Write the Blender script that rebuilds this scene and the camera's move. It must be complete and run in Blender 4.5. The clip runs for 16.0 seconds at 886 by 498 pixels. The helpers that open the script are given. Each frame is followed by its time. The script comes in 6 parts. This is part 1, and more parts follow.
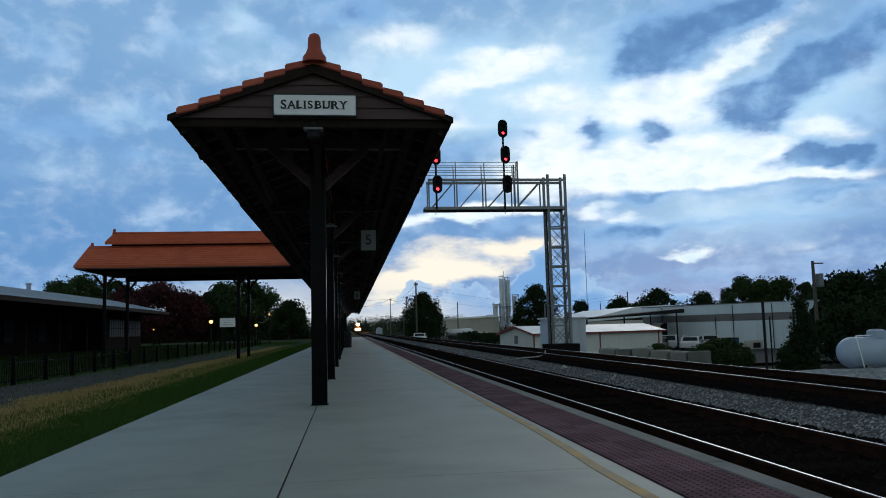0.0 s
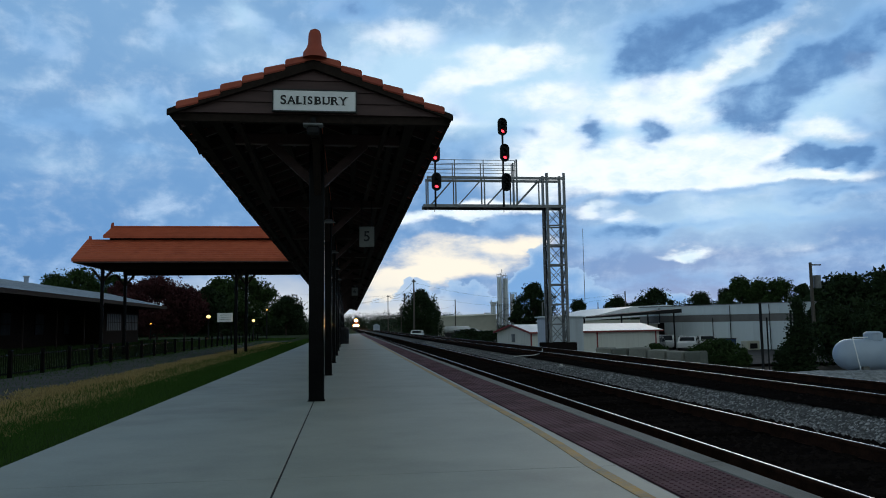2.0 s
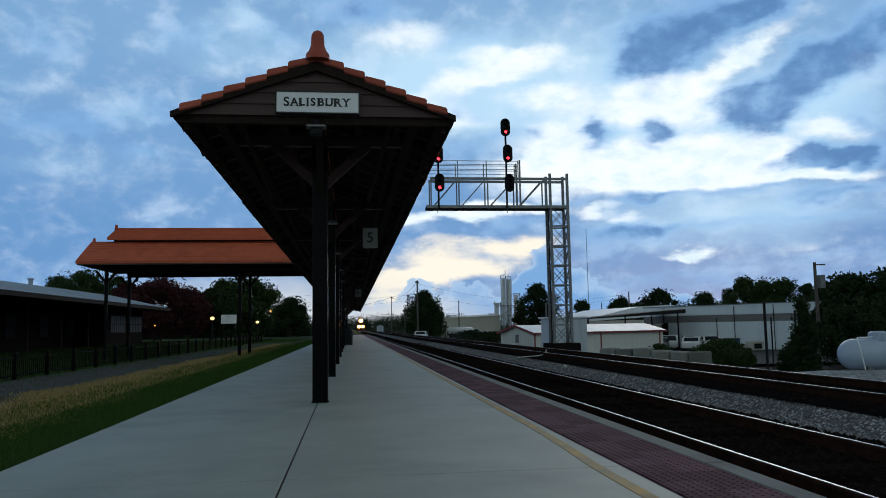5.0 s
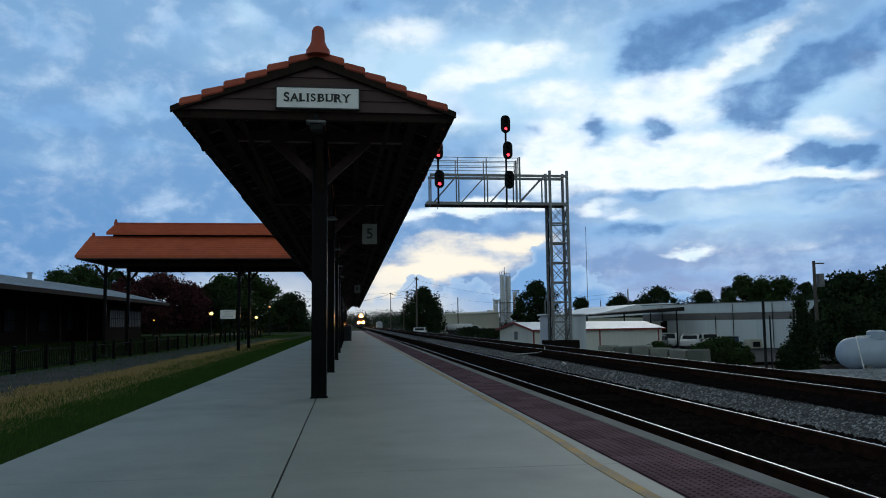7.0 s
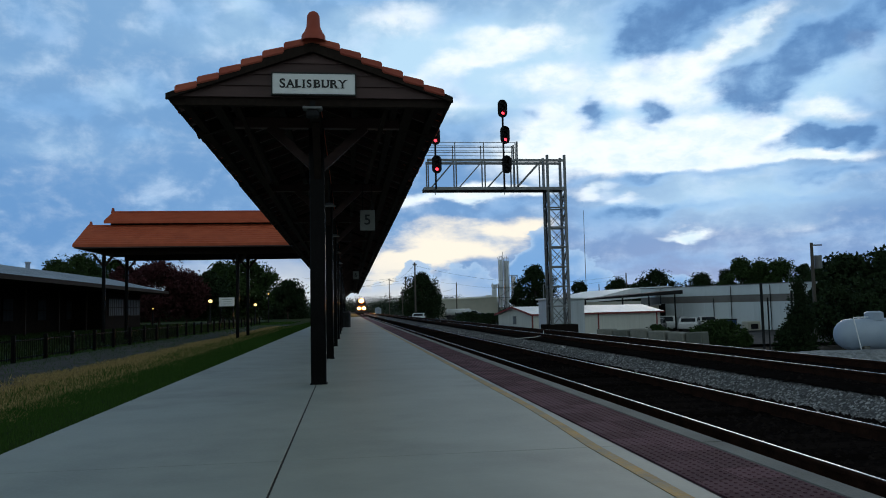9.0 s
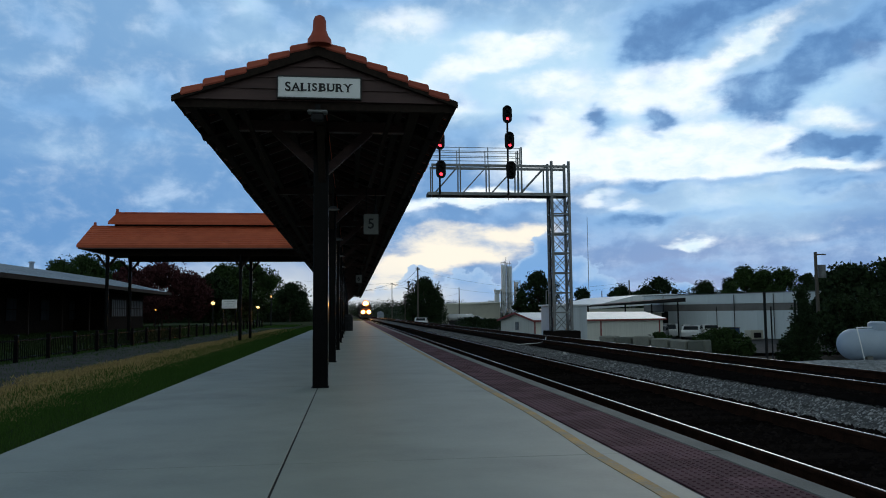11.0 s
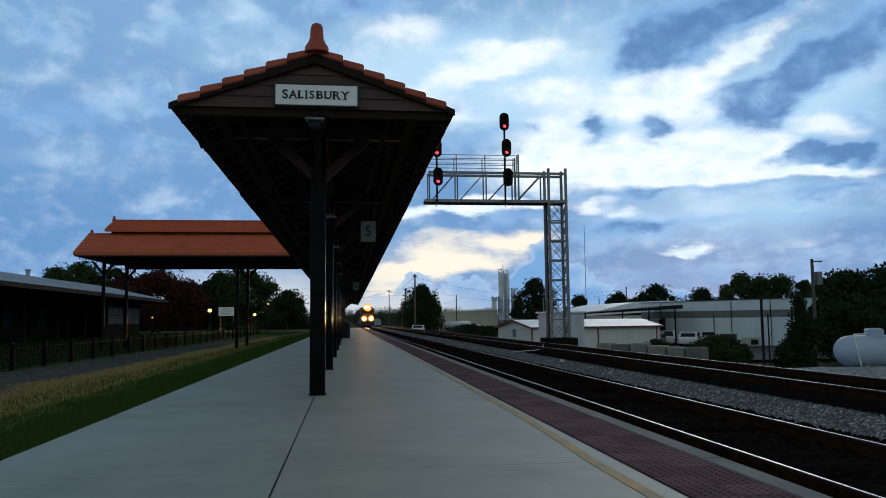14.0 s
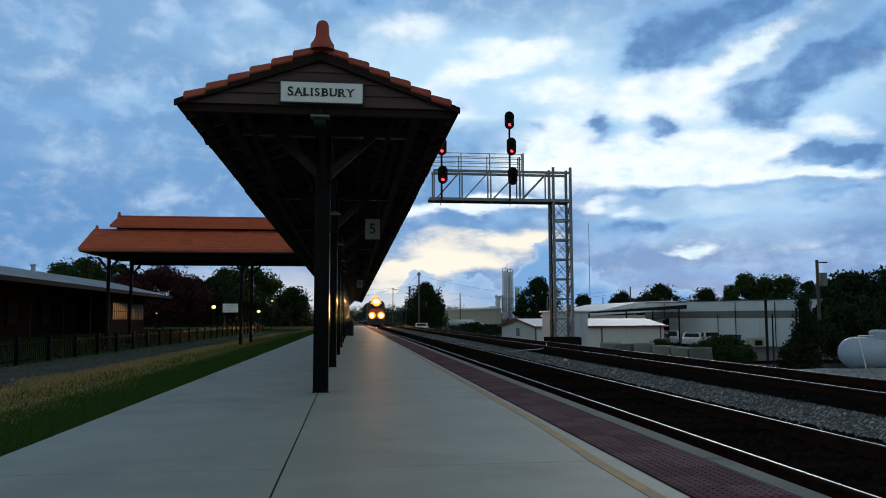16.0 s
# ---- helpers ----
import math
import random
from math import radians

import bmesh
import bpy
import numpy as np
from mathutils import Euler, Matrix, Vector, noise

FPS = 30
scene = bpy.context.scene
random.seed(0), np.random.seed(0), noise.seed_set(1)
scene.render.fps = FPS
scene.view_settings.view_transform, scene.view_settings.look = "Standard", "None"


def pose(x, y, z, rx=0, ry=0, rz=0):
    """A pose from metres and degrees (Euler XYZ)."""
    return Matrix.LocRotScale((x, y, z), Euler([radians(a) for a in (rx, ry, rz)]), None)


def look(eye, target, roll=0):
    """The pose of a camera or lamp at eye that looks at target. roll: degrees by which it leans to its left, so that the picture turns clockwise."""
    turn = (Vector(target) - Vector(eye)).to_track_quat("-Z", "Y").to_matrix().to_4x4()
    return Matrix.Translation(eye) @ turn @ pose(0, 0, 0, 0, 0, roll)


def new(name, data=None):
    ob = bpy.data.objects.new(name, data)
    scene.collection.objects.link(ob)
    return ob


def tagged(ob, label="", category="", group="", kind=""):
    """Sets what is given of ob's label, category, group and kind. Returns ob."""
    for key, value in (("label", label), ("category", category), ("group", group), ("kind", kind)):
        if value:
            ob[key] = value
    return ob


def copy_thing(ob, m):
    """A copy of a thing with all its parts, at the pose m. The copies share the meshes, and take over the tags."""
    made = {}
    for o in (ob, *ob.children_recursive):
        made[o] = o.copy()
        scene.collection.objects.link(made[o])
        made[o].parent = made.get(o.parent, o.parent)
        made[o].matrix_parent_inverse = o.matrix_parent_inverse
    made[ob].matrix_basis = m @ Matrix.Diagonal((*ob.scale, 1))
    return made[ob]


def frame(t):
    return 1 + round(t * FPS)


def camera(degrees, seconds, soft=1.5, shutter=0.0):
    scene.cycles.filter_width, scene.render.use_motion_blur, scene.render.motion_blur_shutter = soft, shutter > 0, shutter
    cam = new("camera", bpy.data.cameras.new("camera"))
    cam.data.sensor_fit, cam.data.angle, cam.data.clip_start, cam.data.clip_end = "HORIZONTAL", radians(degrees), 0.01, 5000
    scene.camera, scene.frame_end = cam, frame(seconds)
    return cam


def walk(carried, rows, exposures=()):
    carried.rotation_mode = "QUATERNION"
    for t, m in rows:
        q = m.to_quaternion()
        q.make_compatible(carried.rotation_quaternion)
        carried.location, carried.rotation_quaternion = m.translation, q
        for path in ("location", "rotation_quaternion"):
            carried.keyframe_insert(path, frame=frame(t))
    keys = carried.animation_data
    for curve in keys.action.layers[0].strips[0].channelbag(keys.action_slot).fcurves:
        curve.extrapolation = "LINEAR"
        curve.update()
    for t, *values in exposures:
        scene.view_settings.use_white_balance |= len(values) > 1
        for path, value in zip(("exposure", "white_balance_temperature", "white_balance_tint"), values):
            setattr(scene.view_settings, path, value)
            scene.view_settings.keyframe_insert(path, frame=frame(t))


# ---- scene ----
# ---- camera: held at chest height on the platform, only swaying ----
cam = camera(60.2, 16.0, soft=1.0)
ROWS = (
    (0, -6.95, 5.936, 1.45),
    (0.5, -6.991, 6, 0.941),
    (1, -6.967, 6.142, 0.933),
    (1.5, -7.244, 5.951, 0.801),
    (2, -7.142, 5.738, 0.818),
    (2.5, -7.089, 5.99, 0.759),
    (3, -6.573, 5.927, 0.948),
    (3.5, -6.821, 5.966, 1.059),
    (4, -6.83, 6.045, 0.99),
    (6.5, -7.043, 5.398, 0.885),
    (7, -6.95, 5.55, 0.65),
    (7.5, -6.946, 5.432, 0.784),
    (8, -6.96, 5.285, 0.633),
    (8.5, -6.969, 5.196, 0.562),
    (9, -7.04, 4.459, 1.229),
    (11.5, -6.838, 4.992, 0.44),
    (12, -6.857, 5.11, 0.519),
    (12.5, -6.923, 5.063, 0.34),
    (13, -7.078, 5.38, 0.355),
    (13.5, -6.799, 5.413, 0.498),
    (14, -7.066, 5.36, 0.581),
    (14.5, -7.414, 5.414, 0.276),
    (15, -7.186, 5.331, 0.225),
    (15.5, -6.782, 5.392, 0.131),
    (16, -6.796, 5.23, 0.125),
)

walk(cam, [(t, pose(0, 0, 1.05, 90 + pitch, roll, yaw)) for t, yaw, pitch, roll in ROWS], exposures=[(0, 0.0), (16, 0.0)])

# ---- sky and light ----
world = bpy.data.worlds.new("dusk_sky")
scene.world = world
world.use_nodes = True


class Nodes:
    """Short hand for building node trees."""

    def __init__(self, tree):
        self.t = tree

    def put(self, v, sock):
        if isinstance(v, (int, float)):
            sock.default_value = v
        elif isinstance(v, tuple):
            sock.default_value = (*v, 1) if len(sock.default_value) == 4 and len(v) == 3 else v
        else:
            self.t.links.new(v, sock)

    def math(self, op, a, b=0.0, c=0.0):
        n = self.t.nodes.new("ShaderNodeMath")
        n.operation = op
        for v, s in zip((a, b, c), n.inputs):
            self.put(v, s)
        return n.outputs[0]

    def vec(self, op, a, b=(0, 0, 0)):
        n = self.t.nodes.new("ShaderNodeVectorMath")
        n.operation = op
        self.put(a, n.inputs[0])
        self.put(b, n.inputs[1])
        return n.outputs["Value"] if op in ("DISTANCE", "LENGTH", "DOT_PRODUCT") else n.outputs[0]

    def xyz(self, x, y, z=0.0):
        n = self.t.nodes.new("ShaderNodeCombineXYZ")
        for v, s in zip((x, y, z), n.inputs):
            self.put(v, s)
        return n.outputs[0]

    def noise(self, vector, scale, detail=4.0, rough=0.5, warp=0.0):
        n = self.t.nodes.new("ShaderNodeTexNoise")
        if vector is not None:
            self.put(vector, n.inputs["Vector"])
        n.inputs["Scale"].default_value, n.inputs["Detail"].default_value = scale, detail
        n.inputs["Roughness"].default_value, n.inputs["Distortion"].default_value = rough, warp
        return n.outputs["Fac"]

    def step(self, v, lo, hi, a=0.0, b=1.0, soft=True):
        n = self.t.nodes.new("ShaderNodeMapRange")
        n.interpolation_type = "SMOOTHSTEP" if soft else "LINEAR"
        for x, s in zip((v, lo, hi, a, b), n.inputs):
            self.put(x, s)
        return n.outputs[0]

    def mix(self, fac, a, b, mode="MIX"):
        n = self.t.nodes.new("ShaderNodeMix")
        n.data_type, n.blend_type = "RGBA", mode
        self.put(fac, n.inputs[0])
        self.put(a, n.inputs[6])
        self.put(b, n.inputs[7])
        return n.outputs[2]


def build_sky():
    N = Nodes(world.node_tree)
    nodes = world.node_tree.nodes
    nodes.clear()
    co = nodes.new("ShaderNodeTexCoord")
    sp = nodes.new("ShaderNodeSeparateXYZ")
    N.put(co.outputs["Generated"], sp.inputs[0])
    az = N.math("MULTIPLY", N.math("ARCTAN2", sp.outputs[0], sp.outputs[1]), 57.296)
    el = N.math("MULTIPLY", N.math("ARCSINE", sp.outputs[2]), 57.296)
    ang = N.xyz(az, el, 0.0)
    # clouds are drawn out along the horizon, the more the lower they stand
    flat = N.xyz(N.math("MULTIPLY", az, 0.05), N.math("MULTIPLY", N.math("POWER", N.math("ADD", N.math("MAXIMUM", el, 0.0), 3.0), 0.8), 0.22), 0.7)
    n_big = N.noise(flat, 1.3, 7.0, 0.52, 0.3)
    n_mid = N.noise(N.vec("ADD", flat, (5.3, 2.1, 1.7)), 3.0, 9.0, 0.55, 0.35)
    n_fine = N.noise(N.vec("ADD", flat, (1.3, 7.1, 3.7)), 8.0, 9.0, 0.6, 0.2)
    # puffs as high as they are wide
    n_puff = N.noise(N.vec("MULTIPLY", ang, (0.32, 0.40, 0.0)), 1.0, 7.0, 0.56, 0.25)
    # ragged edges: the angles are shifted by billowing noise
    wx = N.math("SUBTRACT", N.noise(N.vec("ADD", flat, (3.3, 0.4, 8.8)), 4.5, 6.0, 0.5), 0.5)
    wy = N.math("SUBTRACT", N.noise(N.vec("ADD", flat, (7.7, 5.4, 2.8)), 4.5, 6.0, 0.5), 0.5)
    bent = N.vec("ADD", ang, N.xyz(N.math("MULTIPLY", wx, 4.6), N.math("MULTIPLY", wy, 3.2)))

    calm = N.vec("ADD", ang, N.xyz(N.math("MULTIPLY", wx, 4.0), N.math("MULTIPLY", wy, 1.6)))

    def blob(a, e, wa, we, reach=1.0, turn=0.0, field=bent):
        """A soft patch of cloud or light round a bearing and a height, in degrees."""
        d = N.vec("SUBTRACT", field, (a, e, 0))
        c, s = math.cos(radians(turn)), math.sin(radians(turn))
        u = N.math("DIVIDE", N.vec("DOT_PRODUCT", d, (c, s, 0)), wa)
        v = N.math("DIVIDE", N.vec("DOT_PRODUCT", d, (-s, c, 0)), we)
        return N.math("MULTIPLY", N.step(N.vec("LENGTH", N.xyz(u, v)), 0.0, 1.7, 1.0, 0.0), reach)

    def total(*values):
        out = values[0]
        for v in values[1:]:
            out = N.math("ADD", out, v)
        return out

    sky = nodes.new("ShaderNodeTexSky")
    sky.sky_type, sky.sun_disc = "NISHITA", False
    sky.sun_elevation, sky.sun_rotation = radians(4), radians(26)
    clear = N.mix(0.95, N.vec("MULTIPLY", sky.outputs[0], (0.05, 0.05, 0.05)), N.mix(N.step(el, 3, 22), (0.14, 0.325, 0.645), (0.215, 0.415, 0.70)))
    veil = N.step(total(blob(12.2, 18.6, 10.5, 4.31, 0.45), blob(24.6, 13.8, 12.6, 4.67, 0.5), blob(5.3, 17.6, 6.5, 3.20, 0.4), blob(-9.1, 19.3, 6.2, 1.90, 0.18),
                 blob(-15.8, 15.2, 1.9, 0.91, 0.24), blob(-20.1, 11.1, 5.3, 1.04, 0.14), blob(-7.9, 21.9, 1.6, 1.05, 0.28), blob(-22.3, 16.5, 2.4, 0.71, 0.14),
                 blob(27.3, 7.1, 11.0, 1.78, 0.4), blob(33.9, 14.7, 4.6, 2.19, 0.25), blob(-0.8, 18.7, 8.7, 2.75, 0.1),
                 N.math("MULTIPLY", n_big, 0.48), N.math("MULTIPLY", n_puff, 0.24)), 0.32, 0.95)
    col = N.mix(N.math("MULTIPLY", veil, 0.9), clear, (0.55, 0.80, 1.0))
    west = total(blob(23.8, 15.7, 4.3, 1.64, 1.1), blob(22.5, 11.2, 7.3, 1.81, 1.4), blob(29.4, 11.7, 2.5, 1.39, 0.9), blob(28.2, 9.9, 5.7, 0.71, 0.8),
                 blob(16.4, 14.0, 2.5, 2.23, 0.7), blob(13.8, 11.6, 2.9, 2.07, 0.6), blob(30.2, 18.7, 2.4, 0.59, 0.55, 30), blob(27.5, 17.7, 2.3, 0.68, 0.6, 25),
                 blob(34.6, 12.6, 2.1, 0.63, 0.85, -15), blob(36.1, 17.1, 0.8, 0.57, 0.85), blob(33.6, 9.8, 3.6, 0.41, 0.7), blob(9.9, 8.6, 6.3, 0.51, 1.0),
                 blob(19.1, 8.3, 1.6, 0.33, 0.5), blob(20.5, 7.6, 1.2, 0.29, 0.5), blob(25.3, 5.0, 1.6, 0.40, 0.8), blob(33.4, 5.6, 4.3, 0.34, 0.15, 5),
                 blob(13.1, 19.4, 3.8, 0.87, 0.7), blob(9.2, 18.1, 3.9, 0.72, 0.7, 10), blob(6.1, 15.8, 2.6, 0.98, 0.8), blob(4.5, 21.2, 2.6, 1.09, 0.4),
                 blob(15.6, 16.9, 3.4, 0.80, 0.5))
    bright = N.step(total(west, N.math("MULTIPLY", n_fine, 0.4), N.math("MULTIPLY", n_puff, 0.9)), 0.57, 1.32)
    col = N.mix(bright, col, N.mix(N.step(n_fine, 0.28, 0.62), (0.74, 0.91, 1.02), (0.98, 1.05, 1.10)))
    glow = total(blob(3.0, 2.8, 3.4, 1.27, 1.0, 0, calm), blob(9.8, 4.2, 4.6, 0.76, 1.0, 0, calm), blob(5.3, 4.2, 3.8, 1.19, 1.0, 0, calm), blob(9.4, 5.8, 5.5, 0.93, 1.0, 0, calm),
                 blob(13.2, 6.1, 2.5, 0.84, 0.8, 0, calm), blob(3.4, 2.1, 2.5, 0.46, 0.6, 0, calm), blob(6.0, 6.7, 2.6, 0.55, 0.5, 0, calm), blob(1.7, 1.1, 2.1, 0.59, 0.5, 0, calm),
                 blob(25.3, 5.0, 1.3, 0.28, 0.4, 0, calm))
    col = N.mix(N.step(total(glow, N.math("MULTIPLY", N.math("SUBTRACT", n_fine, 0.5), 1.3), N.math("MULTIPLY", n_mid, 0.15)), 0.42, 1.35), col, (1.03, 0.96, 0.82))
    # heavy grey-blue clouds
    heavy = total(blob(26.2, 20.6, 6.0, 2.13, 1.15, 18), blob(23.4, 19.0, 2.8, 2.09, 0.9), blob(30.5, 21.2, 3.4, 0.93, 0.85, 20), blob(21.2, 20.8, 2.4, 1.89, 0.35),
                 blob(29.6, 14.6, 2.0, 1.89, 1.1), blob(28.1, 15.5, 1.8, 1.30, 0.75), blob(32.0, 15.7, 3.0, 1.62, 0.8, 25), blob(31.4, 14.3, 1.4, 1.35, 0.5),
                 blob(34.0, 16.9, 2.1, 1.87, 0.65, 20), blob(35.8, 18.2, 2.0, 1.75, 0.7, 40), blob(37.6, 18.4, 1.6, 2.06, 0.85), blob(35.4, 13.9, 2.6, 0.94, 0.5, 10),
                 blob(37.0, 12.6, 1.4, 0.79, 0.5), blob(33.2, 17.9, 1.2, 1.22, 0.5), blob(19.1, 14.2, 1.2, 1.05, 1.3), blob(22.8, 13.8, 1.4, 1.19, 1.5),
                 blob(34.7, 10.8, 1.5, 0.33, 0.7, 4), blob(13.9, 14.3, 1.1, 0.90, 0.5), blob(26.1, 13.5, 0.8, 0.47, 0.35), blob(22.5, 12.3, 0.7, 0.28, 0.5, -30),
                 blob(32.6, 10.9, 2.3, 0.60, 1.3, 4), blob(32.8, 11.6, 1.0, 0.68, 0.8), blob(36.7, 10.8, 1.6, 0.62, 1.2, 18), blob(17.9, 9.2, 1.7, 0.37, 0.7, 5),
                 blob(21.6, 8.7, 2.4, 0.65, 0.85, 8), blob(28.2, 8.9, 6.0, 0.39, 0.6, 2), blob(34.6, 8.4, 3.9, 0.49, 0.75, 6), blob(26.2, 6.9, 9.3, 0.52, 0.45, 3),
                 blob(20.3, 6.7, 4.7, 0.82, 0.7), blob(33.4, 6.7, 5.2, 0.57, 0.45, 4), blob(10.3, 7.3, 5.5, 0.51, 0.5, 2), blob(18.2, 5.2, 3.6, 0.91, 0.55),
                 blob(23.3, 3.0, 6.8, 0.97, 0.45), blob(33.3, 4.3, 5.8, 0.68, 0.3), blob(32.2, 2.9, 5.0, 0.61, 0.2), blob(1.0, 23.1, 3.3, 1.22, 0.8),
                 blob(9.7, 21.3, 3.5, 1.09, 0.5), blob(7.9, 16.3, 2.8, 0.81, 0.55), blob(11.3, 14.4, 2.1, 0.58, 0.4), blob(9.3, 13.4, 3.2, 0.83, 0.6),
                 blob(14.7, 15.7, 3.4, 0.49, 0.4), blob(-21.7, 13.7, 2.7, 0.95, 0.4), blob(-18.5, 14.2, 2.2, 1.04, 0.5), blob(-13.9, 15.4, 2.3, 1.07, 0.35),
                 blob(-11.9, 20.3, 2.4, 1.41, 0.4), blob(-21.7, 19.1, 2.8, 1.26, 0.35), blob(-15.5, 12.3, 2.2, 0.62, 0.4), blob(-5.8, 21.6, 2.5, 0.95, 0.3),
                  blob(9.0, 4.9, 7.6, 1.78, -1.3, 0, calm), blob(4.3, 3.0, 4.7, 1.86, -1.2, 0, calm), blob(4.9, 4.5, 1.9, 0.21, 0.9, -3, calm),
                  N.math("MULTIPLY", n_big, 0.25))
    thick = total(N.math("MULTIPLY", N.math("MINIMUM", heavy, 1.25), 0.95), N.math("MULTIPLY", N.math("SUBTRACT", n_fine, 0.5), 0.6), N.math("MULTIPLY", N.math("SUBTRACT", n_mid, 0.5), 0.5), N.math("MULTIPLY", N.math("SUBTRACT", n_puff, 0.5), 1.5))
    mask = N.step(thick, 0.10, 1.25)
    shade = N.mix(N.step(thick, 0.35, 1.5), (0.30, 0.57, 0.94), (0.085, 0.215, 0.47))
    col = N.mix(N.math("MULTIPLY", mask, 0.93), col, shade)
    # low heaped clouds along the horizon
    heap = N.noise(N.xyz(N.math("MULTIPLY", az, 0.16), N.math("MULTIPLY", el, 0.20), 4.0), 2.6, 8.0, 0.55)
    top = N.math("ADD", N.math("MULTIPLY", heap, 4.4), total(-0.3, blob(5.8, 3, 1.6, 4, 1.3), blob(8.9, 3, 1.5, 4, 2.0), blob(13.8, 4, 1.6, 5, 3.2), blob(16.1, 4, 3.0, 5, 2.4)))
    low = N.math("MULTIPLY", N.step(N.math("SUBTRACT", top, el), 0.0, 0.35), N.step(el, 0.2, 1.6, 0.15, 0.9))
    col = N.mix(low, col, N.mix(N.step(N.math("SUBTRACT", top, el), 0.0, 1.6), (0.40, 0.59, 0.84), (0.20, 0.41, 0.74)))
    # pale haze on the horizon
    col = N.mix(total(blob(-6, 1.0, 11, 2.6, 0.85), blob(4, 0.8, 6, 1.2, 0.6)), col, (0.66, 0.70, 0.74))
    col = N.mix(N.step(el, -0.3, 1.6, 0.55, 0.0), col, (0.62, 0.70, 0.76))
    # plain grey overcast behind the viewer and overhead
    back = N.step(sp.outputs[1], -0.25, 0.45, 1.0, 0.0)
    col = N.mix(back, col, N.mix(n_big, (EAST * 0.74, EAST * 0.94, EAST * 1.0), (EAST * 0.9, EAST * 1.14, EAST * 1.22)))
    over = N.step(el, 24.0, 50.0, 0.0, 1.0)
    col = N.mix(over, col, N.mix(n_big, (OVERHEAD * 0.75, OVERHEAD * 0.95, OVERHEAD * 1.05), (OVERHEAD, OVERHEAD * 1.2, OVERHEAD * 1.3)))
    bg = nodes.new("ShaderNodeBackground")
    N.put(col, bg.inputs[0])
    bg.inputs[1].default_value = 1.0
    out = nodes.new("ShaderNodeOutputWorld")
    N.put(bg.outputs[0], out.inputs[0])


EAST, OVERHEAD = 0.47, 0.17
build_sky()
sun = new("sun", bpy.data.lights.new("sun", "SUN"))
sun.data.energy, sun.data.angle, sun.data.color = 0.3, radians(20), (1.0, 0.93, 0.85)
sun.matrix_basis = look((20, 40, 14), (0, 0, 0))

# ---- materials ----
def material(name, a, b, scale=3.0, rough=0.8, metal=0.0, bump=0.2, fine=40.0, rand=0.0, stretch=(1, 1, 1), emit=None, power=0.0, spec=0.4, stain=0.25):
    m = bpy.data.materials.new(name)
    m.use_nodes = True
    N = Nodes(m.node_tree)
    nodes = m.node_tree.nodes
    p = nodes["Principled BSDF"]
    co = nodes.new("ShaderNodeTexCoord")
    v = N.vec("MULTIPLY", co.outputs["Object"], stretch)
    broad, grain = N.noise(v, scale, 5.0, 0.6), N.noise(v, fine, 3.0, 0.6)
    fac = N.math("ADD", N.math("MULTIPLY", broad, 0.65), N.math("MULTIPLY", grain, 0.35))
    if rand:
        info = nodes.new("ShaderNodeObjectInfo")
        fac = N.math("ADD", fac, N.math("MULTIPLY", N.math("SUBTRACT", info.outputs["Random"], 0.5), rand))
    col = N.mix(N.step(fac, 0.3, 0.7), a, b)
    if stain:
        dirt = N.noise(N.vec("ADD", v, (9.1, 4.2, 2.2)), scale * 0.37, 4.0, 0.65)
        col = N.mix(N.math("MULTIPLY", N.step(dirt, 0.5, 0.72), stain), col, tuple(c * 0.55 for c in a))
    N.put(col, p.inputs["Base Color"])
    N.put(N.step(grain, 0.2, 0.8, max(rough - 0.12, 0.02), min(rough + 0.1, 1)), p.inputs["Roughness"])
    p.inputs["Metallic"].default_value = metal
    p.inputs["Specular IOR Level"].default_value = spec
    if bump:
        bn = nodes.new("ShaderNodeBump")
        bn.inputs["Strength"].default_value, bn.inputs["Distance"].default_value = bump, 0.02
        N.put(grain, bn.inputs["Height"])
        N.put(bn.outputs[0], p.inputs["Normal"])
    if emit:
        p.inputs["Emission Color"].default_value = (*emit, 1)
        p.inputs["Emission Strength"].default_value = power
    return m


M_CONC = material("worn_concrete", (0.248, 0.272, 0.234), (0.320, 0.340, 0.294), 0.9, 0.6, bump=0.03, fine=30, stain=0.45, spec=0.28)
M_CONC2 = material("rough_concrete", (0.11, 0.115, 0.105), (0.19, 0.195, 0.18), 1.5, 0.85, bump=0.3)
M_JOINT = material("joint_filler", (0.03, 0.03, 0.03), (0.05, 0.05, 0.05), 4, 0.9)
M_YEL = material("worn_yellow_paint", (0.21, 0.19, 0.12), (0.48, 0.27, 0.04), 3.0, 0.7, fine=25, stain=0.6)
M_TACT = material("dusty_red_paver", (0.088, 0.044, 0.054), (0.135, 0.068, 0.082), 1.5, 0.8, rand=0.5, spec=0.04)
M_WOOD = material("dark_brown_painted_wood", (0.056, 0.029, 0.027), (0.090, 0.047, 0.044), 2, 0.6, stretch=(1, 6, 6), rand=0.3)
# dark timber, deepened further so the shade under roofs sits in the colour
M_DKWOOD = material("shaded_dark_timber", (0.019, 0.0135, 0.0115), (0.034, 0.024, 0.020), 3, 0.85, stretch=(6, 1, 6), spec=0.1)
M_POST = material("black_glossy_paint", (0.003, 0.003, 0.0035), (0.006, 0.006, 0.0065), 3, 0.2, bump=0.04, spec=0.05)
M_TILE = material("red_clay_tile", (0.38, 0.07, 0.04), (0.50, 0.11, 0.06), 4, 0.6, rand=0.45, fine=30)
M_TILE2 = material("red_roof_tile_field", (0.44, 0.085, 0.035), (0.56, 0.125, 0.055), 2, 0.7, fine=20)
M_PIPE = material("pale_plastic_pipe", (0.55, 0.56, 0.55), (0.66, 0.66, 0.65), 3, 0.5, bump=0.03)
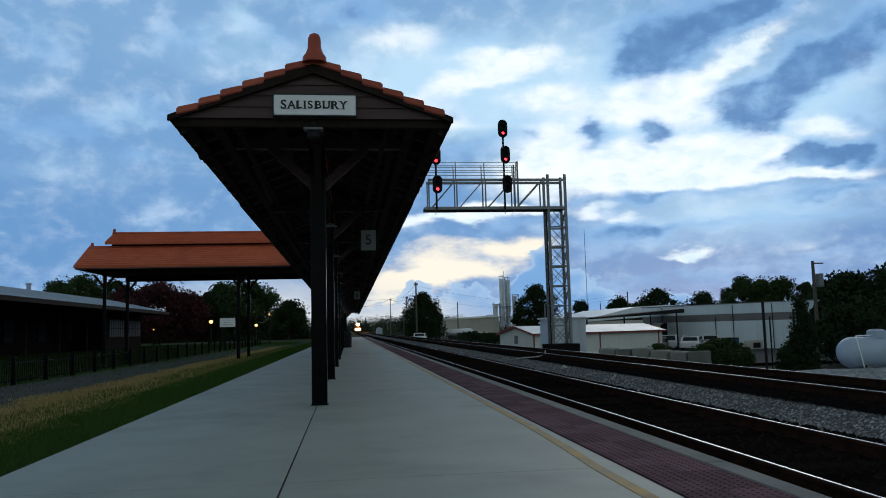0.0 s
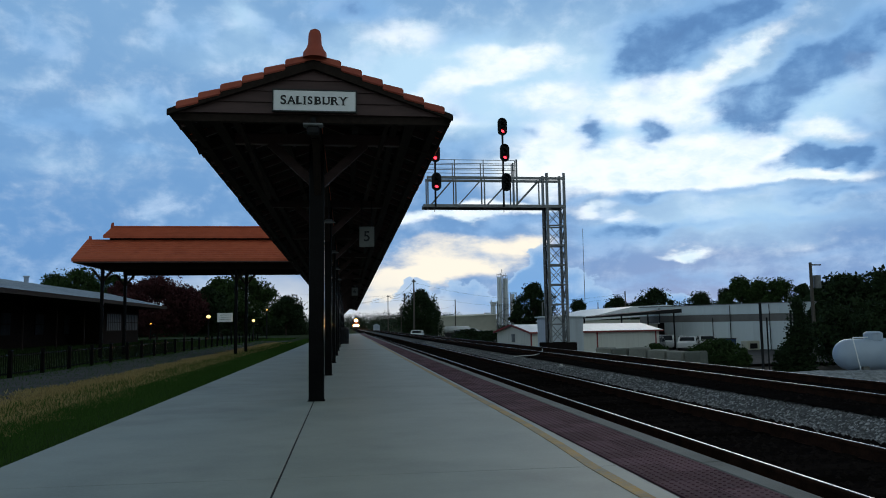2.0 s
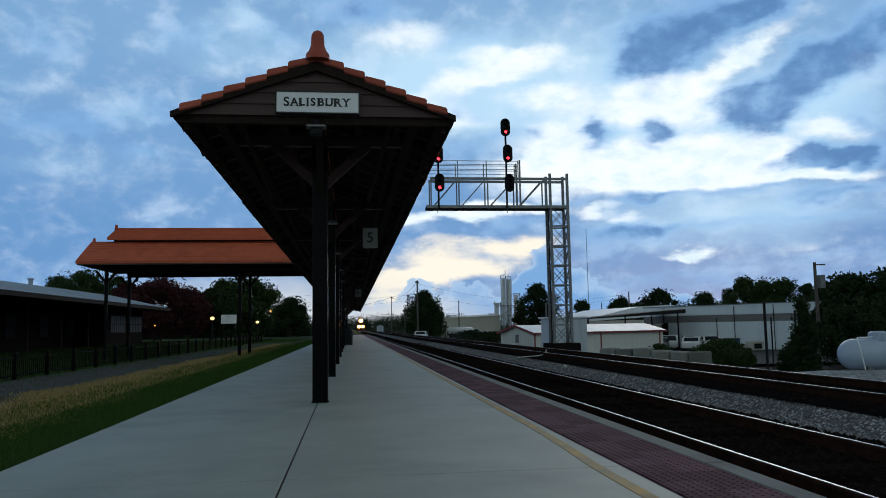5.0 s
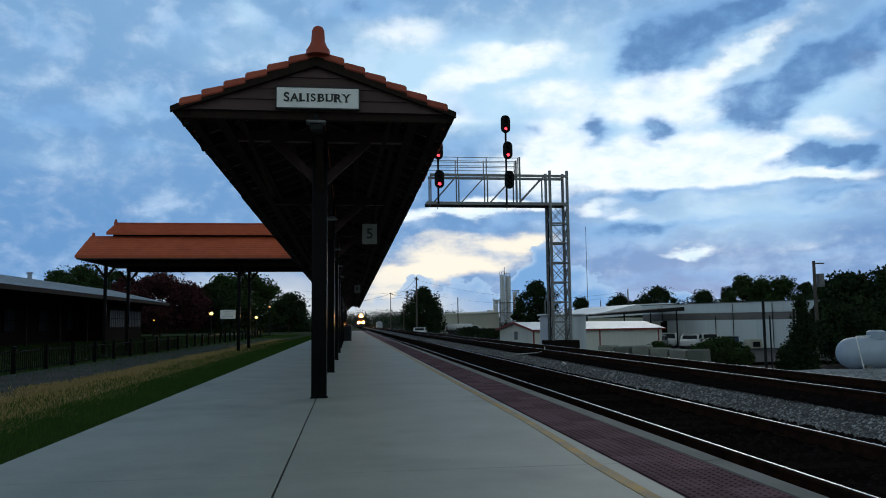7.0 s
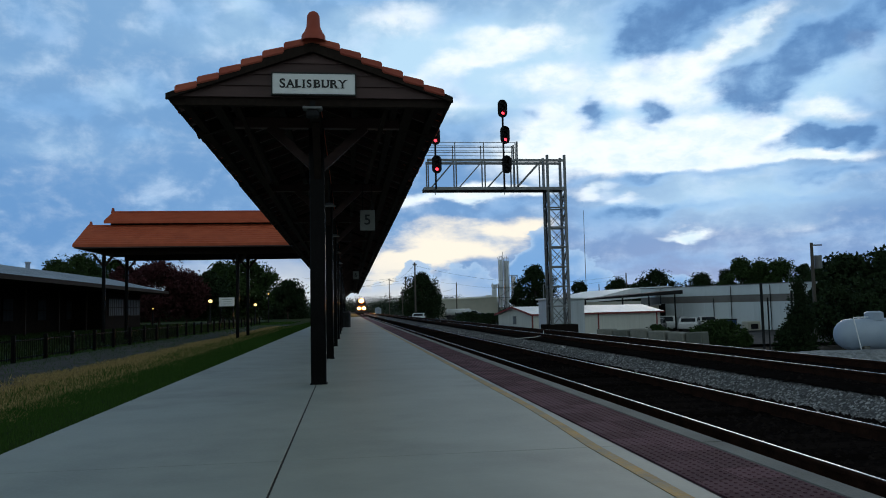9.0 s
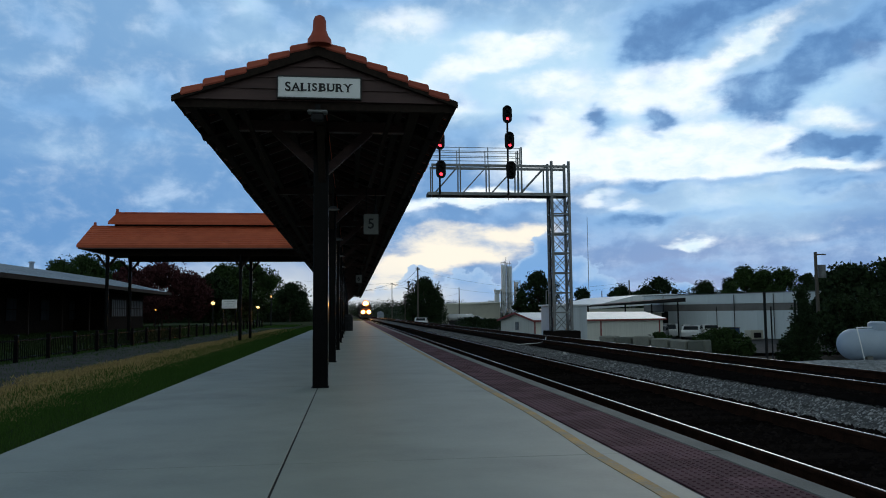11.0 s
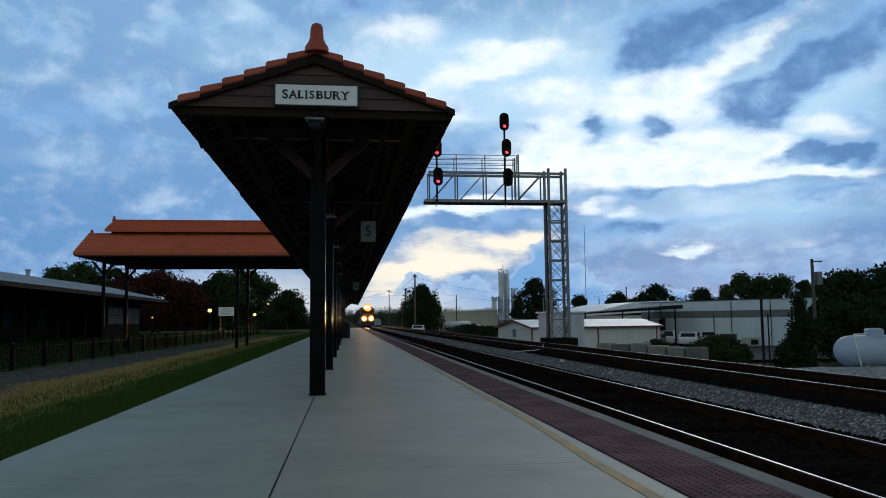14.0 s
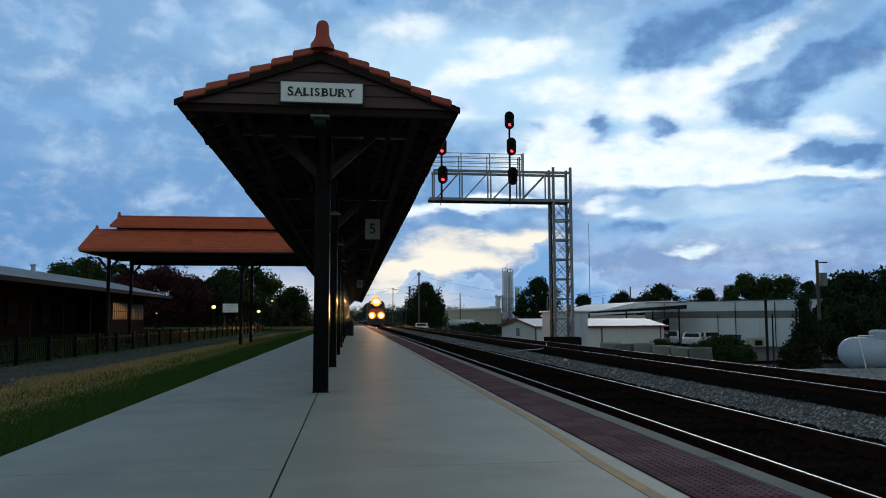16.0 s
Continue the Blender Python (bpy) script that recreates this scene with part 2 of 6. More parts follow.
M_SIGN = material("white_enamel_board", (0.82, 0.84, 0.85), (0.88, 0.89, 0.90), 3, 0.45, bump=0.03)
M_INK = material("black_sign_letters", (0.01, 0.01, 0.012), (0.02, 0.02, 0.02), 3, 0.5)
M_STEEL = material("galvanised_steel", (0.15, 0.155, 0.16), (0.25, 0.26, 0.27), 5, 0.5, metal=0.6, rand=0.2)
M_BLACK = material("matt_black_housing", (0.012, 0.012, 0.013), (0.022, 0.022, 0.024), 4, 0.7, spec=0.12)
M_RAIL = material("polished_rail_head", (0.26, 0.26, 0.27), (0.38, 0.38, 0.38), 3, 0.3, metal=1.0, bump=0.02, stretch=(10, 0.4, 10))
M_RUST = material("rusty_rail_side", (0.02, 0.011, 0.008), (0.045, 0.022, 0.015), 5, 0.95, spec=0.02)
M_TIE = material("creosoted_timber", (0.006, 0.005, 0.0045), (0.015, 0.012, 0.011), 4, 1.0, rand=0.6, stretch=(1, 8, 1), spec=0.0)
M_BALL = material("grey_ballast_stone", (0.05, 0.051, 0.053), (0.175, 0.18, 0.185), 14, 1.0, bump=0.6, fine=60, stain=0.5, spec=0.0)
M_BALLDK = material("oil_dark_ballast", (0.004, 0.0035, 0.0035), (0.013, 0.011, 0.011), 9, 1.0, bump=0.6, fine=50, spec=0.0)
M_DIRT = material("dark_trackside_dirt", (0.03, 0.028, 0.024), (0.07, 0.064, 0.056), 0.4, 1.0, bump=0.4, fine=12, spec=0.02)
M_SOIL = material("dark_lawn_soil", (0.020, 0.034, 0.012), (0.035, 0.055, 0.018), 1.2, 1.0, bump=0.4, spec=0.02)
M_STRAW = material("dry_straw", (0.26, 0.19, 0.08), (0.44, 0.33, 0.15), 2.5, 0.9, bump=0, fine=16, stain=0.3)
M_PATH = material("grey_gravel_path", (0.055, 0.055, 0.056), (0.10, 0.10, 0.10), 1.5, 1.0, bump=0.4, spec=0.02)
M_ROOFMET = material("pale_metal_roof", (0.30, 0.36, 0.45), (0.42, 0.48, 0.57), 1, 0.45, metal=0.3, stretch=(1, 4, 1))
# brick taken nearly to black: the deep porch's shade is in the colour
M_DARKWALL = material("shaded_brick_wall", (0.007, 0.0055, 0.005), (0.016, 0.011, 0.009), 4, 0.95, spec=0.03)
M_GLASS = material("dim_window_glass", (0.015, 0.018, 0.02), (0.03, 0.035, 0.04), 1, 0.9, bump=0, stain=0, spec=0.02)
M_SHED = material("cream_metal_siding", (0.62, 0.62, 0.57), (0.70, 0.70, 0.65), 0.8, 0.6, stretch=(8, 8, 0.5), bump=0.1)
M_REDTRIM = material("dark_red_trim", (0.19, 0.03, 0.03), (0.26, 0.05, 0.045), 2, 0.5)
M_WHITEROOF = material("white_metal_roof", (0.66, 0.68, 0.70), (0.76, 0.78, 0.80), 1, 0.4, stretch=(6, 1, 1))
M_WARE = material("grey_warehouse_panel", (0.58, 0.64, 0.67), (0.70, 0.76, 0.79), 0.5, 0.8, stretch=(1, 1, 0.25), stain=0.4, rand=0.1)
M_WAREBAND = material("brown_grey_band", (0.15, 0.14, 0.135), (0.21, 0.20, 0.19), 0.8, 0.8)
M_BEIGE = material("beige_metal_wall", (0.50, 0.49, 0.41), (0.60, 0.58, 0.50), 0.3, 0.75)
M_SILO = material("pale_silo_paint", (0.66, 0.70, 0.74), (0.80, 0.83, 0.86), 0.6, 0.5, stretch=(2, 2, 0.3), stain=0.4)
M_PALEBLUE = material("pale_blue_grey_metal", (0.48, 0.53, 0.58), (0.58, 0.63, 0.68), 0.8, 0.55, stretch=(6, 6, 0.4))
M_BLOCK = material("mossy_dark_concrete", (0.15, 0.16, 0.14), (0.28, 0.28, 0.25), 2.5, 0.95, bump=0.5, rand=0.4, spec=0.1)
M_TANK = material("white_tank_paint", (0.33, 0.41, 0.52), (0.42, 0.50, 0.61), 1.2, 0.42, bump=0.05, stain=0.2)
M_BARK = material("bark", (0.035, 0.025, 0.018), (0.07, 0.05, 0.035), 6, 0.95, bump=0.5)
M_LEAF = material("summer_leaves", (0.022, 0.042, 0.014), (0.05, 0.085, 0.026), 0.7, 0.7, bump=0, fine=7, stain=0, spec=0.08)
M_LEAFDK = material("dark_evergreen_leaves", (0.014, 0.026, 0.012), (0.03, 0.05, 0.02), 0.7, 0.75, bump=0, fine=7, stain=0, spec=0.08)
M_LEAFRED = material("plum_red_leaves", (0.040, 0.014, 0.016), (0.085, 0.03, 0.032), 0.7, 0.75, bump=0, fine=7, stain=0, spec=0.08)
M_POLE = material("grey_weathered_pole", (0.07, 0.06, 0.052), (0.12, 0.105, 0.09), 5, 0.9, stretch=(5, 5, 0.6))
M_FARGREEN = material("far_wood_leaves", (0.016, 0.028, 0.014), (0.03, 0.05, 0.024), 0.15, 0.9, bump=0, fine=1.5, stain=0)
M_CARW = material("white_car_paint", (0.62, 0.63, 0.64), (0.68, 0.69, 0.70), 2, 0.3, bump=0)
M_CARD = material("dark_car_paint", (0.03, 0.035, 0.045), (0.05, 0.055, 0.065), 2, 0.3, bump=0)
M_CARR = material("red_car_paint", (0.28, 0.04, 0.03), (0.33, 0.05, 0.04), 2, 0.3, bump=0)
M_TYRE = material("black_rubber", (0.012, 0.012, 0.012), (0.02, 0.02, 0.02), 6, 0.8)
M_LOCO = material("dark_loco_paint", (0.018, 0.017, 0.017), (0.035, 0.03, 0.028), 2, 0.5)
M_LOCOR = material("orange_loco_paint", (0.16, 0.06, 0.03), (0.22, 0.085, 0.04), 2, 0.5)
M_RED = material("red_signal_light", (0.5, 0.02, 0.03), (0.5, 0.02, 0.03), 1, 0.3, bump=0, stain=0, emit=(1.0, 0.03, 0.05), power=4.5)
M_HEAD = material("headlight_glow", (1, 0.8, 0.5), (1, 0.8, 0.5), 1, 0.3, bump=0, stain=0, emit=(1.0, 0.50, 0.16), power=5000)
# orange emission standing in for the halo round the train's lamps
M_GLOW = material("warm_halo_glow", (1, 0.6, 0.2), (1, 0.6, 0.2), 1, 0.3, bump=0, stain=0, emit=(1.0, 0.27, 0.025), power=1.5)
M_DITCH = material("ditch_light_glow", (1, 0.7, 0.4), (1, 0.7, 0.4), 1, 0.3, bump=0, stain=0, emit=(1.0, 0.45, 0.12), power=3600)
M_LAMP = material("warm_street_lamp_glow", (1, 0.8, 0.4), (1, 0.8, 0.4), 1, 0.3, bump=0, stain=0, emit=(1.0, 0.66, 0.22), power=2.2)
M_LAMPO = material("orange_lamp_glow", (1, 0.6, 0.2), (1, 0.6, 0.2), 1, 0.3, bump=0, stain=0, emit=(1.0, 0.42, 0.06), power=1.6)


# ---- mesh tools ----
def box(bm, x0, x1, y0, y1, z0, z1, bevel=0.0):
    r = bmesh.ops.create_cube(bm, size=1, matrix=Matrix.Translation(((x0 + x1) / 2, (y0 + y1) / 2, (z0 + z1) / 2)) @ Matrix.Diagonal((x1 - x0, y1 - y0, z1 - z0, 1)))
    if bevel:
        es = {e for v in r["verts"] for e in v.link_edges}
        bmesh.ops.bevel(bm, geom=list(es), offset=bevel, segments=1, affect="EDGES")
    return bm


def rod(bm, p, q, r, r2=None, n=8):
    p, q = Vector(p), Vector(q)
    m = Matrix.Translation((p + q) / 2) @ (q - p).to_track_quat("Z", "Y").to_matrix().to_4x4()
    bmesh.ops.create_cone(bm, cap_ends=True, segments=n, radius1=r, radius2=r if r2 is None else r2, depth=(q - p).length, matrix=m)
    return bm


def bar(bm, p, q, w, d=None):
    """A square bar from p to q."""
    p, q, d = Vector(p), Vector(q), d or w
    m = Matrix.Translation((p + q) / 2) @ (q - p).to_track_quat("Z", "Y").to_matrix().to_4x4() @ Matrix.Diagonal((w, d, (q - p).length, 1))
    bmesh.ops.create_cube(bm, size=1, matrix=m)
    return bm


def prism(bm, outline, y0, y1):
    """Extrudes an (x, z) outline from y0 to y1."""
    a = [bm.verts.new((x, y0, z)) for x, z in outline]
    b = [bm.verts.new((x, y1, z)) for x, z in outline]
    bm.faces.new(a)
    bm.faces.new(b[::-1])
    for i in range(len(a)):
        j = (i + 1) % len(a)
        bm.faces.new((a[j], a[i], b[i], b[j]))
    return bm


def B():
    return bmesh.new()


def mesh_of(name, bm, mat, smooth=False):
    bmesh.ops.recalc_face_normals(bm, faces=bm.faces)
    me = bpy.data.meshes.new(name)
    bm.to_mesh(me)
    bm.free()
    me.materials.append(mat)
    if smooth:
        for p in me.polygons:
            p.use_smooth = True
    return me


def part(name, bm, mat, parent=None, label="", smooth=False):
    ob = new(name, mesh_of(name, bm, mat, smooth))
    if parent is not None:
        ob.parent = parent
    if label:
        ob["label"] = label
    return ob


def share(name, me, parent, m):
    ob = new(name, me)
    ob.parent = parent
    ob.matrix_basis = m
    return ob


def thing(name, label, category, at=(0, 0, 0), rz=0, group="", kind=""):
    ob = new(name)
    ob.empty_display_size = 0.2
    ob.matrix_basis = pose(*at, 0, 0, rz)
    return tagged(ob, label, category, group, kind)


# ---- ground ----
def sheet(name, outline, z, mat, label, cat, thick=0.0):
    bm = B()
    top = [bm.verts.new((x, y, z)) for x, y in outline]
    bm.faces.new(top)
    if thick:
        r = bmesh.ops.extrude_face_region(bm, geom=bm.faces[:])
        bmesh.ops.translate(bm, verts=[v for v in r["geom"] if isinstance(v, bmesh.types.BMVert)], vec=(0, 0, -thick))
    return tagged(part(name, bm, mat), label, cat, kind="structure")


def profile(name, pts, y0, y1, mat, label, cat):
    """A strip of ground with one cross section, drawn along the line."""
    bm = B()
    rows = [[bm.verts.new((x, y, z)) for x, z in pts] for y in (y0, (y0 + y1) / 2, y1)]
    for a, b in zip(rows, rows[1:]):
        for i in range(len(pts) - 1):
            bm.faces.new((a[i], a[i + 1], b[i + 1], b[i]))
    return tagged(part(name, bm, mat), label, cat, kind="structure")


PL, PR = -2.68, 2.82          # platform edges
RAIL_Z, Y0, Y1 = -0.18, -12.0, 620.0
T1, T2, GAUGE = 4.36, 8.22, 1.505
sheet("ground", [(-3000, -800), (3000, -800), (3000, 4500), (-3000, 4500)], -2.06, M_DIRT, "flat dark ground reaching the horizon", "ground")
profile("lawn_ground", [(-60, -0.14), (-8.4, -0.10), (-5.35, -0.09), (-4.1, -0.07), (PL, -0.05)], -12, 130, M_SOIL, "mown lawn beside the concrete platform", "grass")
profile("far_lawn_ground", [(-200, -0.3), (-60, -0.14), (PL, -0.05), (2.6, -0.3)], 130, 700, M_SOIL, "dark rough grass beyond the station", "grass")
profile("dead_grass_ground", [(-5.3, -0.072), (-4.9, -0.064), (-4.5, -0.060), (-4.2, -0.058)], -12, 62, M_STRAW, "dry straw-coloured dead grass strip", "grass")
profile("gravel_path", [(-8.3, -0.085), (-7.0, -0.07), (-5.35, -0.072), (-5.1, -0.085)], -12, 70, M_PATH, "grey gravel path along the fence", "path")
profile("ballast_bed", [(PR - 0.1, -0.62), (2.9, -0.40), (5.9, -0.40), (6.3, -0.36), (6.75, -0.22), (9.7, -0.20), (10.6, -0.30), (12.6, -0.62), (14.5, -0.75), (19, -1.6), (26, -2.05)],
        Y0, Y1, M_BALL, "grey crushed-stone ballast under two tracks", "ballast")
profile("track_bed", [(2.95, -0.36), (3.3, -0.325), (5.4, -0.325), (5.85, -0.36)], Y0, Y1, M_BALLDK, "oil-dark ballast between the rails", "ballast")
profile("track_bed_far", [(6.78, -0.19), (6.98, -0.131), (7.4, -0.14), (9.1, -0.14), (9.45, -0.131), (9.75, -0.19)], Y0, Y1, M_BALLDK, "oil-dark ballast between the rails", "ballast")


def build_platform():
    plat = thing("platform", "long grey concrete station platform with jointed slabs", "platform", kind="structure")
    ys = [-12.25 + 5.95 * i for i in range(24)]
    for i, (a, b) in enumerate(zip(ys, ys[1:])):
        for x0, x1 in ((PL, -0.481), (-0.463, 1.99)):
            part("slab", box(B(), x0, x1, a + 0.003, b - 0.003, -0.5, 0, 0.002), M_CONC, plat)
        part("edge_slab", box(B(), 2.64, PR, a + 0.003, b - 0.003, -0.6, 0, 0.01), M_CONC2, plat, "pale concrete edge strip")
    part("joint_filler", box(B(), PL + 0.02, PR - 0.02, ys[0] + 0.1, ys[-1] - 0.1, -0.5, -0.012), M_JOINT, plat, "dark joint filler")
    line = B()
    run = [(ys[0], 1.79), (5.6, 1.80), (6.6, 1.845), (8.0, 1.88), (ys[-1], 1.89)]
    for (ya, xa), (yb, xb) in zip(run, run[1:]):
        v = [line.verts.new((x, y, z)) for z in (0.0005, 0.004) for x, y in ((xa - 0.045, ya), (xa + 0.045, ya), (xb + 0.045, yb), (xb - 0.045, yb))]
        for f in ((0, 3, 2, 1), (4, 5, 6, 7), (0, 1, 5, 4), (1, 2, 6, 5), (2, 3, 7, 6), (3, 0, 4, 7)):
            line.faces.new([v[i] for i in f])
    part("yellow_line", line, M_YEL, plat, "worn yellow warning line")
    # tactile pavers with rows of small domes
    bm = box(B(), 0.0015, 0.3035, 0.0015, 0.2985, -0.05, 0.0, 0.002)
    for i in range(5):
        for j in range(5):
            x, y = 0.03 + 0.06 * i, 0.03 + 0.06 * j
            bmesh.ops.create_cone(bm, cap_ends=True, segments=5, radius1=0.013, radius2=0.008, depth=0.005, matrix=Matrix.Translation((x, y, 0.0025)))
    me = mesh_of("paver", bm, M_TACT)
    for j in range(150):
        for i in range(2):
            share("paver", me, plat, pose(2.02 + 0.305 * i, 2.0 + 0.30 * j, 0.0))
    part("far_pavers", box(B(), 2.02, 2.63, 47.0, ys[-1], -0.05, 0.002), M_TACT, plat)
    part("rear_pavers", box(B(), 2.02, 2.63, ys[0], 1.998, -0.05, 0.002), M_TACT, plat)


build_platform()


# ---- tracks ----
def rail_section(w=0.074, h=0.17):
    return [(-0.07, -h), (0.07, -h), (0.07, -h + 0.015), (0.012, -h + 0.03), (0.012, -0.045), (w / 2, -0.035), (w / 2, -0.008), (w / 2 - 0.008, 0), (-w / 2 + 0.008, 0), (-w / 2, -0.008), (-w / 2, -0.035), (-0.012, -0.045), (-0.012, -h + 0.03), (-0.07, -h + 0.015)]


def track(x, z, label):
    tr = thing("railway_track", label, "railway track", (x, 0, z), kind="structure")
    for s in (-1, 1):
        bm = B()
        prism(bm, [(s * GAUGE / 2 + a, b) for a, b in rail_section()], Y0, Y1)
        rail = part("rail", bm, M_RUST, tr, "rust-brown steel rail")
        top = B()
        prism(top, [(s * GAUGE / 2 + a, b) for a, b in ((-0.012, -0.010), (-0.012, 0.001), (-0.009, 0.003), (0.009, 0.003), (0.012, 0.001), (0.012, -0.010))], Y0, Y1)
        part("rail_head", top, M_RAIL, rail, "shiny worn rail head")
    tie = mesh_of("tie", box(B(), -1.28, 1.28, -0.11, 0.11, -0.33, -0.135, 0.012), M_TIE)
    rnd = random.Random(int(x * 100))
    for i in range(110):
        share("tie", tie, tr, pose(rnd.uniform(-0.03, 0.03), 1.5 + 0.535 * i, rnd.uniform(-0.008, 0.008), 0, 0, rnd.uniform(-0.8, 0.8)))
    bm = B()
    for i in range(600):
        box(bm, -1.28, 1.28, 60.4 + 0.535 * i, 60.62 + 0.535 * i, -0.33, -0.135)
    tagged(part("far_ties", bm, M_TIE, tr), kind="stuff")


track(T1, RAIL_Z, "near railway track with shiny worn rails")
track(T2, 0.0, "second railway track on raised ballast")


def scatter_stones():
    rnd = random.Random(5)
    vs, fs = [], []
    for k in range(80000):
        u = rnd.random()
        y = 5 + 60 * u * u
        x = rnd.choice((rnd.uniform(5.15, 7.4), rnd.uniform(5.2, 7.25), rnd.uniform(9.2, 13.5)))
        z = np.interp(x, (2.9, 5.9, 6.3, 6.75, 9.7, 10.6, 12.6, 14.5), (-0.40, -0.40, -0.36, -0.22, -0.20, -0.30, -0.62, -0.75))
        s = rnd.uniform(0.010, 0.029)
        b = len(vs)
        for dx, dy, dz in ((-1, -0.3, 0), (0.8, -0.9, 0), (0.7, 0.8, 0), (-0.6, 0.9, 0), (rnd.uniform(-0.4, 0.4), rnd.uniform(-0.4, 0.4), rnd.uniform(0.7, 1.3))):
            vs.append((x + dx * s * rnd.uniform(0.7, 1.3), y + dy * s * rnd.uniform(0.7, 1.3), z - 0.008 + dz * s))
        fs += [(b, b + 1, b + 4), (b + 1, b + 2, b + 4), (b + 2, b + 3, b + 4), (b + 3, b, b + 4)]
    me = bpy.data.meshes.new("ballast_stones")
    me.from_pydata(vs, [], fs)
    me.materials.append(M_STONE)
    tagged(new("ballast_stones", me), "loose grey crushed ballast stones beside the rails", "ballast", kind="stuff")


def island_material(name, a, b, rough=0.9, power=1.0):
    m = bpy.data.materials.new(name)
    m.use_nodes = True
    N = Nodes(m.node_tree)
    g = m.node_tree.nodes.new("ShaderNodeNewGeometry")
    co = m.node_tree.nodes.new("ShaderNodeTexCoord")
    n = N.noise(co.outputs["Object"], 0.9, 4.0)
    f = N.math("ADD", N.math("MULTIPLY", g.outputs["Random Per Island"], 0.6), N.math("MULTIPLY", n, 0.4))
    p = m.node_tree.nodes["Principled BSDF"]
    N.put(N.mix(N.math("POWER", f, power), a, b), p.inputs["Base Color"])
    p.inputs["Roughness"].default_value = rough
    p.inputs["Specular IOR Level"].default_value = 0.0
    return m


M_STONE = island_material("ballast_stone_mix", (0.016, 0.015, 0.015), (0.66, 0.67, 0.69), power=1.5)
M_BLADE = island_material("grass_blade_mix", (0.022, 0.060, 0.012), (0.068, 0.128, 0.030))
# darker copy of the grass mix, with the building's shade in the colour
M_FIELD = island_material("shaded_lawn_mix", (0.012, 0.024, 0.008), (0.034, 0.058, 0.018))
M_STRAWB = island_material("straw_mix", (0.20, 0.15, 0.06), (0.50, 0.38, 0.18))
scatter_stones()
M_DARKSTONE = island_material("oily_stone_mix", (0.004, 0.0035, 0.0035), (0.024, 0.019, 0.018))


def scatter_dark_stones():
    """Oil-stained stones that half bury the ties between the rails."""
    rnd = random.Random(15)
    vs, fs = [], []
    for k in range(30000):
        y = 4 + 62 * rnd.random() ** 1.8
        if rnd.random() < 0.7:
            x, z = rnd.choice((rnd.uniform(3.70, 5.02), rnd.uniform(2.98, 3.52), rnd.uniform(5.18, 5.9))), -0.335
        else:
            x, z = rnd.choice((rnd.uniform(7.56, 8.88), 7.42 - abs(rnd.gauss(0, 0.22)), rnd.uniform(9.05, 9.8))), -0.155
        s = rnd.uniform(0.018, 0.05)
        b = len(vs)
        for dx, dy, dz in ((-1, -0.3, 0), (0.8, -0.9, 0), (0.7, 0.8, 0), (-0.6, 0.9, 0), (rnd.uniform(-0.4, 0.4), rnd.uniform(-0.4, 0.4), rnd.uniform(0.7, 1.2))):
            vs.append((x + dx * s, y + dy * s, z + dz * s))
        fs += [(b, b + 1, b + 4), (b + 1, b + 2, b + 4), (b + 2, b + 3, b + 4), (b + 3, b, b + 4)]
    me = bpy.data.meshes.new("track_stones")
    me.from_pydata(vs, [], fs)
    me.materials.append(M_DARKSTONE)
    tagged(new("track_stones", me), "oil-dark stones half burying the wooden ties", "ballast", kind="stuff")


scatter_dark_stones()


def blades(name, x0, x1, y0, y1, count, h, mat, label, lean=0.5, seed=1, z=-0.07, wob=0.0):
    rnd = random.Random(seed)
    vs, fs = [], []
    for k in range(count):
        y = y0 + (y1 - y0) * rnd.random() ** 1.8
        w = wob * (noise.noise((y * 0.35, seed, 0)) + 0.5 * noise.noise((y * 1.3, seed, 3)))
        x = rnd.uniform(x0 + w, x1 + (w if x1 < PL - 0.2 else 0.05 * noise.noise((y * 2.0, 1, 1))))
        if wob > 0:
            x += rnd.gauss(0, 0.16)
        s, a = h * rnd.uniform(0.5, 1.2), rnd.uniform(0, 6.283)
        t = max(0.004, 0.0007 * y)
        dx, dy = math.cos(a), math.sin(a)
        lx, ly = rnd.uniform(-lean, lean) * s, rnd.uniform(-lean, lean) * s
        b = len(vs)
        vs += [(x - dx * t, y - dy * t, z - 0.02), (x + dx * t, y + dy * t, z - 0.02), (x + lx, y + ly, z + s)]
        fs.append((b, b + 1, b + 2))
    me = bpy.data.meshes.new(name)
    me.from_pydata(vs, [], fs)
    me.materials.append(mat)
    return tagged(new(name, me), label, "grass", kind="stuff")


blades("lawn_grass_tufts", -4.9, -3.9, 6, 60, 14000, 0.07, M_BLADE, "green tufts growing into the dead grass", seed=12, z=-0.06, wob=0.5)
blades("lawn_grass", -4.0, PL, 5, 75, 90000, 0.075, M_BLADE, "short green grass along the platform edge", seed=2)
blades("dead_grass", -5.7, -3.9, 7, 60, 80000, 0.05, M_STRAWB, "dry straw stalks on the dead grass strip", lean=1.6, seed=3, z=-0.065, wob=0.5)
blades("verge_grass", -8.9, -5.5, 12, 90, 14000, 0.05, M_BLADE, "sparse weeds on the gravel path", seed=4, z=-0.085, wob=0.3)
# lawn in the building's shade, drawn with the darkened grass colours
blades("field_grass", -24, -8.5, 14, 90, 50000, 0.12, M_FIELD, "lawn behind the fence with shade put into its colour", seed=6, z=-0.10)


# ---- platform canopy ----
CX, CW, GY, CY1 = -0.42, 1.80, 9.72, 104.0
EAVE, RIDGE = 3.80, 4.50


